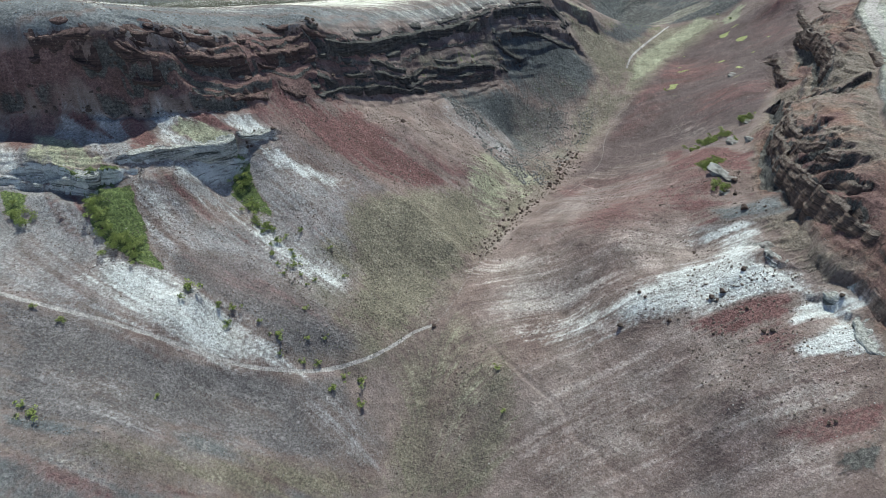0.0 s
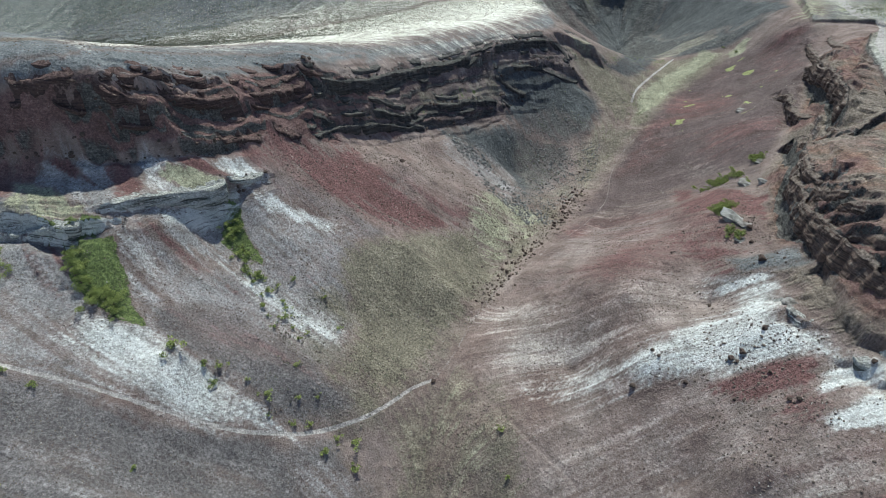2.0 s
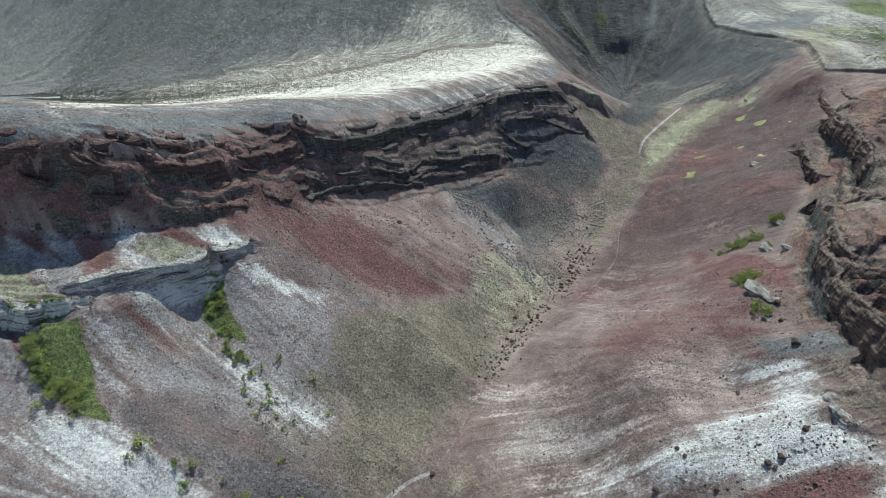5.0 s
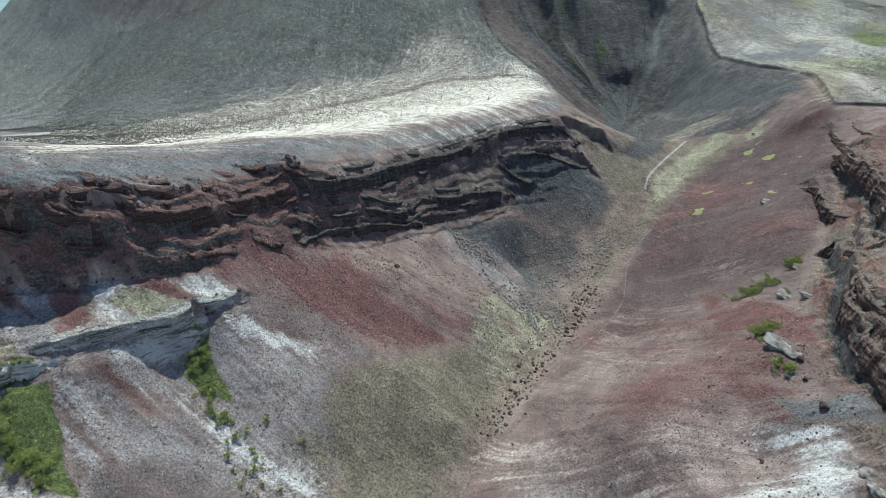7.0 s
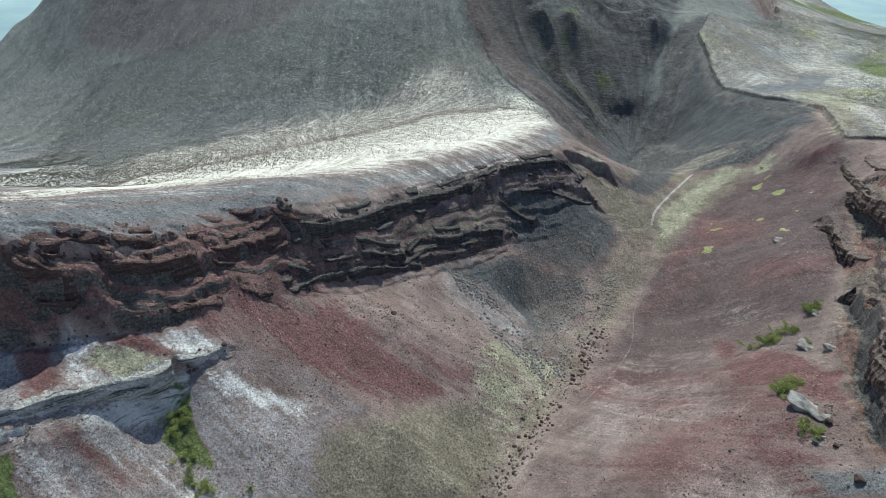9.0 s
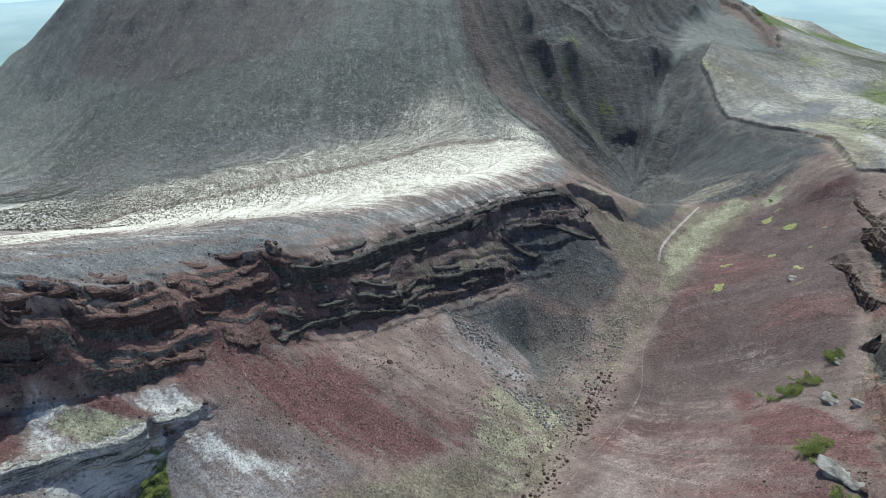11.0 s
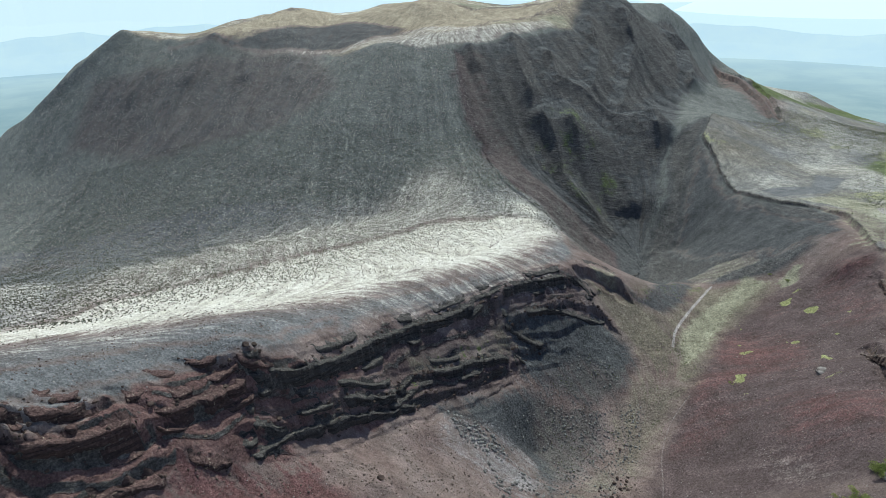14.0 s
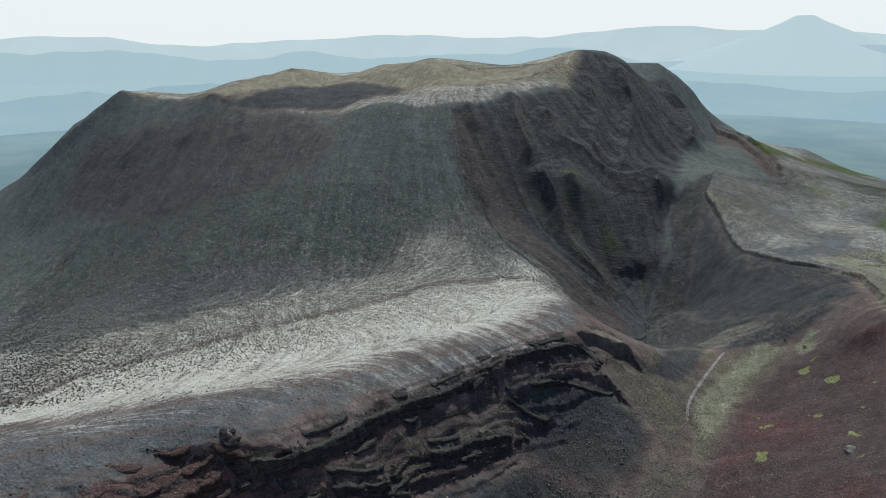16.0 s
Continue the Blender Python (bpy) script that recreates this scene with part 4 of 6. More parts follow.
BAND_BREAKS = [
    ([(62.1, 332.9), (71.3, 336.8), (81.2, 336.5), (83.4, 333.2)], 5, 6),
    ([(183.4, 317.0), (181.9, 309.4), (174.7, 292.0), (171.0, 279.1)], 1.6, 4),
    ([(167.2, 276.5), (157.1, 249.4), (150.9, 229.7), (145.2, 217.4), (138.4, 205.3)], 7, 7),
    ([(154.0, 271.2), (148.4, 256.5), (144.4, 243.7), (139.6, 230.3)], 4, 5),
    ([(129.0, 201.4), (128.8, 209.6), (119.0, 190.5)], 4.5, 5),
    ([(119.6, 189.2), (110.4, 175.2), (104.1, 165.2), (100.5, 156.5), (97.8, 148.4), (96.4, 140.8), (96.2, 137.2), (94.5, 130.8), (94.3, 124.6), (94.5, 119.9), (96.4, 116.0), (96.9, 111.7)], 4.5, 5),
]
SPUR_BREAKS = [
    ([(110.2, 174.3), (105.5, 161.7), (105.1, 155.7), (106.2, 152.9), (108.0, 153.3)], 3, 4),
    ([(103.1, 153.3), (103.7, 149.6), (105.0, 144.9)], 2.5, 4),
    ([(101.1, 152.9), (101.5, 147.5), (102.1, 139.2), (104.8, 136.0)], 2.5, 4),
    ([(98.7, 142.2), (100.5, 141.4), (101.1, 136.6), (100.9, 131.8)], 3.5, 4),
    ([(96.0, 134.6), (97.9, 133.1), (99.8, 129.4), (104.1, 128.1)], 2.5, 4),
    ([(95.3, 125.4), (96.9, 125.5), (98.6, 122.2), (100.1, 119.5)], 4, 5),
    ([(128.7, 191.3), (130.6, 183.4), (142.4, 194.1), (147.6, 197.7)], 3, 4),
    ([(83.2, 120.6), (86.0, 118.3)], 2, 3),
    ([(81.3, 112.5), (83.2, 108.9), (84.8, 107.4)], 2, 3),
]
CRAG_BREAKS = [
    ([(87.4, 96.3), (89.4, 94.3), (90.2, 91.5)], 3, 4),
    ([(-87.5, 143.6), (-82.5, 147.9), (-74.3, 156.5), (-67.3, 161.8), (-65.0, 165.6), (-64.0, 167.5)], 4, 5),
    ([(-65.1, 167.0), (-61.4, 170.7), (-55.5, 175.8)], 2.2, 3),
    ([(-111.4, 136.7), (-106.6, 137.8), (-101.0, 136.0), (-96.8, 133.9), (-95.3, 136.9), (-89.9, 138.9), (-88.1, 140.1)], 4, 5),
    ([(-115.7, 133.4), (-110.9, 134.5), (-108.0, 134.1), (-102.2, 134.3), (-96.0, 134.0)], 2.5, 4),
    ([(276, 735), (283, 690), (280, 640), (272, 600)], 4, 7),
    ([(288, 735), (296, 680), (292, 640), (282, 605)], 4, 7),
]
ROAD_BREAKS = [
    ([(28.1, 482.1), (35.9, 441.9), (48.0, 428.8), (59.9, 409.9)], 2.5, 5),
]
STEPS = FOOT_BREAKS + RIM_BREAKS + LEDGE_BREAKS + BAND_BREAKS + SPUR_BREAKS + CRAG_BREAKS + ROAD_BREAKS
def beside(line, off):
    """The line moved sideways: to its left where off is positive."""
    p = np.array(wander(line, 6.0))
    d = np.gradient(p, axis=0)
    n = np.stack([-d[:, 1], d[:, 0]], 1) / np.hypot(d[:, 0], d[:, 1])[:, None]
    return [tuple(q) for q in p + n * off]


# thinner flows above and below the two great ones of the west cliff
STEPS += [(beside(line, off), fall, 2.6) for line, great, reach in list(STEPS) if line[0] in ((-52.2, 216.4), (-45.0, 209.0), (-64.4, 197.9), (-89.6, 169.0)) for off, fall in ((2.6, 1.8), (5.0, 1.4), (-4.2, 1.6))]
RIBS = [
    ([(160, 673), (165, 645), (151, 603), (137, 562)], 9, 16),
    ([(81, 577), (85, 556), (104, 557), (116, 546), (131, 540), (159, 549)], 9, 16),
    ([(70, 524), (78, 505), (81, 485), (99, 459)], 7, 14),
    ([(220, 706), (235, 704), (220, 643)], 8, 14),
    ([(20, 571), (23, 556)], 5, 9),
    ([(53, 590), (55, 561), (62, 544)], 6, 12),
    ([(125, 652), (127, 608), (116, 572)], 7, 14),
    ([(-185, 599), (-187, 570), (-193, 561)], 3, 12),
    ([(-225, 612), (-231, 577), (-238, 560)], 3, 12),
    ([(-110, 565), (-114, 551)], 2.5, 8),
    ([(-266, 619), (-293, 602), (-338, 593)], 4, 16),
    ([(-153, 589), (-150, 559)], 2.5, 10),
]


def off_line(x, y, line, margin):
    """Where a line is near: the picked places, their distance from it and on which side they lie (left: +1)."""
    p = np.array(line, float)
    near = (x > p[:, 0].min() - margin) & (x < p[:, 0].max() + margin) & (y > p[:, 1].min() - margin) & (y < p[:, 1].max() + margin)
    qx, qy = x[near], y[near]
    dist, side = np.full(qx.shape, 1e9), np.ones(qx.shape)
    for (ax, ay), (bx, by) in zip(p[:-1], p[1:]):
        ex, ey = bx - ax, by - ay
        t = np.clip(((qx - ax) * ex + (qy - ay) * ey) / (ex * ex + ey * ey + 1e-9), 0, 1)
        d = np.hypot(qx - ax - t * ex, qy - ay - t * ey)
        side = np.where(d < dist, np.sign(ex * (qy - ay) - ey * (qx - ax)), side)
        dist = np.minimum(dist, d)
    ends = np.minimum(np.hypot(qx - p[0, 0], qy - p[0, 1]), np.hypot(qx - p[-1, 0], qy - p[-1, 1]))
    return near, dist, side, ends


def broken(x, y, out):
    """The ground with its breaks cut in, and where their bare edges lie."""
    edge = np.zeros(x.shape)
    for k, (line, fall, reach) in enumerate(STEPS):
        near, d, side, ends = off_line(x, y, line, reach + 4)
        qx, qy = x[near], y[near]
        s = d * side + 0.8 * rough(qx, qy, 5, 2, 0.5, 200 + k) + 0.5 * blocks(qx, qy, 2.2, 230 + k)
        lift = np.where(s > 0, 0.42, -0.58) * np.clip(np.abs(s) / 0.35, 0, 1) * np.clip(1 - np.abs(s) / reach, 0, 1)
        if line[0][0] > 90 and line[0][1] < 330:
            fall, reach = fall * 1.4, reach * 1.25
        elif line[0][0] < 60 and line[0][1] > 180:
            fall = fall * 0.45
        edge[near] = np.maximum(edge[near], (ends > 1) * np.clip((s + 0.3 * fall + 0.6) / 0.6, 0, 1) * np.clip((0.6 - s) / 0.5, 0, 1))
        out[near] += fall * lift * np.clip(ends / 2.5 + 0.2, 0, 1) * np.clip(1 + 0.5 * rough(qx, qy, 6, 2, 0.5, 260 + k), 0.5, 1.4)
    for k, (line, tall, reach) in enumerate(RIBS):
        near, d, side, ends = off_line(x, y, line, reach + 6)
        qx, qy = x[near], y[near]
        d = np.abs(d + 3 * rough(qx, qy, 14, 3, 0.5, 290 + k))
        out[near] += tall * np.clip(1 - d / reach, 0, 1) ** 1.4
    return out, edge


def ledge(s, at, rise, reach):
    """How far a hard bed at height `at` lifts the ground over it and cuts it away under it, so that the slope breaks in a riser."""
    q = (s - at) / reach
    saw = np.where(q > 0, 1 - q, -1 - q) * (np.abs(q) < 1)
    return rise * saw * np.clip(np.abs(s - at) / 0.22, 0, 1)


def blocks(x, y, size, seed):
    """Noise in flat patches, as jointed rock breaks."""
    a = rough(x, y, size, 2, 0.5, seed)
    return np.round(a * 4) / 4 * 0.7 + a * 0.3


EAST_LAND = [(214, 300), (214, 318), (190, 331), (201, 374), (198, 400), (188, 411), (182, 431), (179, 446), (180, 464), (182, 490), (185, 520), (205, 560), (278, 590), (330, 900), (500, 900), (500, -100), (150, -100),
             (120, 30), (112, 80), (112, 105), (114, 125), (124, 150), (139, 180), (157, 206), (170, 240), (177, 264), (196, 292)]
WEST_SLOPE = [(-135, 150), (-104, 150), (-71, 171), (-55, 191), (-43, 203), (-20, 231), (13, 254), (40, 236), (31, 198), (17, 172), (0, 126), (-16, 114), (-40, 102), (-130, 98)]
DOME_TOP = [(-267, 625), (-60, 580), (100, 625), (130, 700), (0, 800), (-250, 780)]


def heights(x, y):
    """Height of the ground, with its ledges and roughness, and the weights of its covers."""
    z = look_up(LAND, x, y)
    beyond = np.maximum.reduce([np.abs(x) - 440, y - 850, -100 - y])
    away = np.clip(beyond / 700, 0, 1)
    z = z * (1 - away) ** 2 + (-230 + 25 * rough(x, y, 900, 3, 0.5, 5)) * (1 - (1 - away) ** 2)
    near = (np.abs(x) < 460) & (y > -110) & (y < 880)
    slope = np.hypot(look_up(SLOPE_X, x, y), look_up(SLOPE_Y, x, y))
    wob = rough(x, y, 7, 3, 0.5, 11) * 2.5
    cliff, crag, shelf = inside(x + wob, y - wob, WEST_CLIFF, 1.2), inside(x, y, EAST_CRAG, 3.0), inside(x, y, SHELF, 2.0)
    wall, farwall = inside(x + 2 * wob, y, DOME_WALL, 7.0), inside(x + wob, y, FAR_WALL, 5.0)
    east = inside(x + 0.5 * wob, y, EAST_LAND, 0.5)
    run = streaks(x, y)
    flute, run_long = streaks(x, y, 9.0, 70.0, 10, 5), streaks(x, y, 2.6, 40, 14, 8)
    drift = streaks(x, y, 1.6, 26, 12, 14)
    out = z.copy()
    # the west cliff: hard beds that dip with the rim
    go = 0.65 * (x + 108) + 0.76 * (y - 151)
    bed = z + 0.19 * go + 1.4 * rough(x, y, 30, 3, 0.5, 2) + 0.9 * blocks(x, y, 5, 4)
    for at, rise, reach, seed, first, last in ((103.5, 1.0, 3, 1, -99, 70), (99, 2.4, 5, 2, 20, 400), (95, 1.6, 4, 3, -99, 400), (91, 0.8, 3, 4, -99, 120), (87.5, 1.2, 3, 8, -99, 110), (85, 2.6, 6, 5, 105, 400), (79, 1.4, 4, 6, 130, 400), (74, 1.3, 4, 7, 150, 400)):
        strength = np.clip(0.75 + 1.1 * rough(x, y, 16, 3, 0.5, 100 + seed), 0.1, 1.5) * np.clip((go - first) / 12, 0, 1) * np.clip((last - go) / 12, 0, 1)
        out += 0.22 * cliff * ledge(bed + 1.6 * rough(x, y, 9, 2, 0.5, 120 + seed), at, rise * strength, reach)
    out += cliff * (0.8 * np.abs(rough(x, y, 12, 3, 0.55, 21)) + 0.3 * blocks(x, y, 3.0, 23) + 0.2 * rough(x, y, 1.3, 2, 0.5, 24))
    for tall, much, seed in ((2.3, 0.22, 61), (0.9, 0.25, 62)):
        f = (bed + 1.2 * rough(x, y, 5, 3, 0.6, seed)) / tall
        up = f - np.floor(f)
        out += cliff * much * tall * np.clip(0.6 + 1.2 * rough(x, y, 10, 2, 0.5, seed + 5), 0, 1) * (np.clip((up - 0.6) / 0.3, 0, 1) - up + 0.2)
    # the ash shelf: thin even beds
    f = (z + 0.1 * go) / 1.1 + 0.3 * rough(x, y, 12, 2, 0.5, 25)
    up = f - np.floor(f)
    out += shelf * 0.8 * (np.clip((up - 0.55) / 0.35, 0, 1) - up + 0.2)
    # the east crags: buttresses and ledges below the road
    mid = np.interp(y, [40, 97, 125, 157, 190, 220, 250, 290], [86, 82.5, 83.5, 79, 72.5, 70, 69.5, 68])
    u, v = 0.55 * x + 0.83 * y, 0.83 * x - 0.55 * y
    fin = rough(u, v * 0.4, 11, 2, 0.5, 31)
    s = z - mid + 4.6 * fin + 1.8 * blocks(x, y, 4, 33)
    for at, rise, reach, seed in ((0.0, 5.0, 6.0, 1), (5.5, 2.0, 3, 2), (9.5, 2.4, 3.5, 3), (13.5, 1.2, 3, 4), (-4.5, 0.9, 3, 5)):
        strength = np.clip(0.8 + 1.0 * rough(x, y, 13, 2, 0.5, 140 + seed), 0.15, 1.5)
        out += 0.3 * crag * ledge(s + 1.5 * rough(x, y, 7, 2, 0.5, 150 + seed), at, rise * strength, reach)
    out += crag * (0.5 * fin + 0.3 * blocks(x, y, 3.2, 35) + 0.15 * rough(x, y, 1.3, 2, 0.5, 36))
    f = (z + 0.1 * x + 1.2 * rough(x, y, 9, 3, 0.5, 38)) / 2.4
    up = f - np.floor(f)
    out += crag * 0.6 * np.clip(0.7 + rough(x, y, 8, 2, 0.5, 39), 0.1, 1.3) * (np.clip((up - 0.6) / 0.25, 0, 1) - up + 0.2)
    lip = east - inside(x, y, EAST_LAND, 5.0)
    out += 2.2 * lip * np.clip(1.2 + rough(x, y, 14, 2, 0.5, 37), 0.6, 1.5) * (y > 30)
    # walls of the far chasm: ribs that run down
    out += wall * (1.6 * flute + 3 * np.abs(rough(x, y * 0.5, 30, 3, 0.45, 41)) - 1 + 0.08 * run) + farwall * (0.08 * run + 0.5 * flute)
    out, edge = broken(x, y, out)
    # scree and cinders
    calm = 1 - 0.6 * inside(x, y, FIELD, 6)
    bumps = 0.3 * rough(x, y, 9, 3, 0.5, 51) + 0.16 * rough(x, y, 1.8, 3, 0.6, 52) + 0.05 * run * np.clip(slope * 2, 0, 1)
    out += np.where(near, bumps, 0) * calm
    out += inside(x, y, [(-300, 620), (-60, 590), (80, 640), (120, 720), (0, 800), (-200, 780)], 20) * 7.0 * rough(x, y, 55, 3, 0.45, 61)
    dome = inside(x, y, DOME_SLOPE, 14)
    out += dome * (1.0 * flute + 0.15 * run_long)
    # what lies on it
    cover = {k: np.zeros(x.shape) for k in KINDS}
    sway = 4.0 * rough(x, y, 13, 4, 0.62, 71)
    bend = sway + 2.2 * run
    pond = inside(x, y, COVER["dark"][0], 1.5)
    tight = {k: {"green": 0.45, "moss": 0.45, "yellow": 0.6}.get(k, 1.0) for k in COVER}
    for name, polys in COVER.items():
        for poly in polys:
            cover[name] = np.maximum(cover[name], inside(x + tight[name] * bend, y + 0.7 * tight[name] * bend, poly, 6.0 * tight[name]))
    st = np.clip(0.5 + 0.4 * run, 0, 1)
    big, patch = rough(x, y, 28, 4, 0.55, 75), rough(x, y, 7, 3, 0.55, 111)
    cover["streak"] = 0.5 + (st - 0.5) * (1 - np.clip(0.75 * dome + 0.8 * east + 0.6 * wall + 0.6 * farwall, 0, 0.9))
    cover["drift"], cover["comb"], cover["mottle"] = (np.clip(0.5 + 0.45 * v, 0, 1) for v in (drift * (1 - np.clip(0.7 * dome + east, 0, 1)), run_long * (1 - east), rough(x, y, 4.5, 4, 0.6, 351)))
    west = inside(x + bend, y + bend, WEST_SLOPE, 6)
    ashen = inside(x + bend, y + bend, [(-135, 150), (-104, 150), (-71, 171), (-50, 172), (-30, 165), (-24, 140), (-30, 118), (-40, 102), (-130, 98)], 9)
    near_w = inside(x + 2 * bend, y + 2 * bend, [(-135, 99), (-69, 98), (-40, 100), (-26, 99), (-18, 90), (-20, 40), (-135, 40)], 10)
    shelves = rough(0.2 * x, 2.2 * z + 0.06 * y, 3.0, 4, 0.6, 81)
    cover["ash"] = np.clip(np.maximum(cover["ash"], near_w * (0.15 + 0.9 * shelves)) + ashen * (0.7 + 0.5 * (st - 0.5)) + 0.35 * west, 0, 1)
    cover["red"] *= 0.72 + 0.7 * (st - 0.5)
    cover["red"] *= np.clip(0.85 + 0.55 * run_long, 0.2, 1.2)
    cover["red"] = np.maximum(cover["red"], west * np.clip(0.3 * big + 0.55 * run_long + 0.5 * (st - 0.5) + 0.32, 0, 0.85) * np.clip((y - 108) / 18, 0, 1))
    slope_e = inside(x + bend, y, [(20, 150), (60, 150), (90, 165), (112, 190), (150, 240), (180, 290), (196, 335), (160, 345), (120, 322), (100, 295), (80, 262), (48, 215)], 9)
    cover["mauve"] = np.clip(slope_e * (0.25 + 0.55 * np.clip((y - 170) / 60, 0, 1) + 0.3 * run_long), 0, 1)
    lee = inside(x + bend, y, [(22, 60), (22, 130), (60, 150), (88, 150), (92, 100), (88, 50)], 9)
    cover["pale"] = np.maximum(cover["pale"] * (0.7 + 0.5 * run_long) * np.interp(y, [130, 165], [1, 0.5]), np.maximum(np.clip(lee * (0.45 + 0.12 * run_long + 0.3 * big), 0, 0.85), near_w * np.clip(0.25 + 0.3 * shelves + 0.4 * big, 0, 0.6)))
    cover["pale"] = np.maximum(cover["pale"], slope_e * np.clip(0.4 * run_long - 0.1, 0, 0.25))
    cover["mauve"] = np.maximum(cover["mauve"], west * np.clip((y - 106) / 14, 0, 1) * np.clip(0.3 + 0.8 * drift + 0.3 * big, 0, 0.8))
    cover["red"] = np.maximum(cover["red"], np.clip((slope_e + lee) * (0.22 + 0.7 * big - 0.25 * run_long), 0, 0.85))
    back = y - np.interp(x, [-240, -125, -88, -48, 16, 60], [60, 175, 226, 267, 310, 345])
    cover["ash"] *= 1 - cliff
    talus = inside(x + bend, y + bend, [(2, 254), (65, 309), (85, 280), (71, 254), (45, 223), (25, 239)], 5)
    band = inside(x + bend, y - bend, BAND, 4.0)
    cover["grey"] = np.maximum.reduce([0.8 * east, 0.75 * near_w, 0.4 * talus, band * 0.9, 0.9 * np.clip((back + 8) / 6, 0, 1) * np.clip((62 - x) / 4, 0, 1) * np.clip((440 - y) / 10, 0, 1) * (y > 60)])
    cover["dark"] = np.clip(np.maximum.reduce([cover["dark"], 0.85 * np.clip((y - 372) / 10, 0, 1) * (1 - east), inside(x + 3 * sway, y + 3 * sway, DOME_SLOPE, 10)]), 0, 1)
    cover["slate"] = np.clip(np.maximum(farwall, wall), 0, 1)
    chute = inside(x + bend, y + bend, [(7, 565), (28, 564), (37, 511), (65, 477), (107, 431), (100, 400), (80, 385), (62, 400), (54, 412), (31, 469), (10, 523)], 5)
    cover["olive"] = np.maximum(cover["olive"] * (0.6 + 0.5 * st), np.maximum(talus * (0.55 + 0.35 * st), 0.3 * near_w))
    cover["olive"] = np.maximum(cover["olive"], east * (0.42 + 0.4 * big))

    field = np.minimum(1, 1.6 * inside(x + 2 * sway, y + 4 * sway, FIELD, 38)) * inside(x + sway, y - 6, [*FIELD[1:7], (58, 430), (25, 452), (-49, 470), (-130, 440), (-230, 350), (-260, 200)], 14)
    cover["brown"] = np.maximum(cover["brown"], 0.9 * np.clip((back + 3) / 4, 0, 1) * np.clip((11 - back + 2 * bend) / 6, 0, 1) * np.clip((40 - x) / 60, 0, 1) * (x > -260) * (y > 100))
    cover["field"] = np.maximum.reduce([field * np.clip((back - 3) / 14, 0.25, 1) * np.clip(1.1 - back / (100 + 0.75 * (x + 110)), 0.58, 1), 0.32 * east + 0.25 * east * rough(x, y, 45, 4, 0.55, 93)])
    cover["field"] = np.maximum(cover["field"], inside(x + bend, y, DOME_TOP, 8) * (0.3 + 0.5 * rough(x, y, 40, 3, 0.5, 95)))
    cover["yellow"] = np.maximum(cover["yellow"], inside(x + bend, y, DOME_TOP, 8) * np.clip(0.2 + 1.2 * rough(x, y, 45, 3, 0.5, 97), 0, 0.8))
    cover["sand"] = inside(x + bend, y, DOME_TOP, 8) * np.clip(0.6 + 0.8 * rough(x, y, 35, 3, 0.5, 96), 0, 1)
    cover["brown"] = np.maximum(cover["brown"], inside(x + bend, y, DOME_TOP, 8))
    low = np.clip((np.interp(x, [-300, -100, 0, 60], [30, 70, 85, 80]) - z) / 30, 0, 1)
    cover["tuft"] = np.clip(np.maximum(0.6 * east + inside(x, y, DOME_SLOPE, 10) * (0.55 + 0.4 * low + 0.3 * run), field * np.clip(back / 110, 0.05, 0.6)), 0, 1)
    cover["green"] = np.maximum(cover["green"] * (0.75 + 0.5 * rough(x, y, 8, 3, 0.5, 99)), east * (1 - pond) * np.clip(rough(x, y, 70, 4, 0.55, 101) * 1.2 + 0.3 * np.clip((x - 235) / 60, -1, 1), 0, 0.8))
    for name in ("olive", "field", "tuft"):
        cover[name] *= 1 - pond
    cover["tuft"] *= 1 - np.clip(wall + chute, 0, 1)
    cover["green"] = np.maximum(cover["green"], wall * (1 - chute) * np.clip(0.3 + 0.9 * rough(x, y, 30, 4, 0.55, 105), 0, 0.42))
    cover["green"] *= 1 - 0.55 * wall
    cover["moss"] = np.maximum(cover["moss"] * (0.4 + 0.6 * rough(x, y, 5, 3, 0.5, 107)), 0.5 * east * (1 - pond) * np.clip(rough(x, y, 30, 3, 0.5, 103) * 2 - 0.1, 0, 1))
    cushions = inside(x, y, [(118, 262), (150, 262), (176, 296), (178, 330), (150, 348), (128, 318), (110, 285)], 6)
    cover["moss"] = np.maximum(cover["moss"], 0.75 * cushions * (rough(x, y, 5.5, 2, 0.5, 117) > 0.52))
    for name, (line, width) in TRAILS.items():
        t = along(x, y, wander(line), width, 0.5)
        cover["tread"] = np.maximum(cover["tread"], t * {"trail_floor": 0.42, "trail_col": 1.0, "rim_path": 0.25, "gutter": 0.0}.get(name, 1))
        out -= (0.3 if name == "gutter" else 0.12) * t
    # rock colour where the ledges break steeply, and on the far chasm's walls
    gy, gx = np.gradient(out, YS, XS)
    sharp = np.hypot(gx, gy)
    brk = cliff + crag + shelf
    cover["grey"] *= 1 - cliff
    # the chute's share stands in for its shade, put in as dark rock colour
    cover["rock"] = np.clip(cliff + crag, 0, 1) * np.maximum(0.75 * edge, np.clip((sharp - 1.7) * 0.7, 0, 0.6) * (1 - 0.6 * cliff)) + np.maximum(wall * np.clip(sharp - 0.3, 0, 0.55), np.maximum(0.45 * farwall, 0.45 * chute))
    cover["rock"] = np.maximum(cover["rock"], np.clip(lip * 3 * (sharp > 0.9), 0, 1))
    right = np.clip((go - 95) / 50, 0, 1)
    ribbed = inside(x + bend, y, [(283, 745), (306, 638), (285, 590), (262, 600), (268, 660), (268, 740)], 6)
    cover["mauve"] = np.maximum(cover["mauve"], chute)
    cover["wine"] = np.clip(cliff * (0.85 + 0.4 * big) * (1 - 0.75 * right) + crag * np.clip(0.4 + 0.8 * big, 0, 0.8) + 0.45 * ribbed, 0, 1)
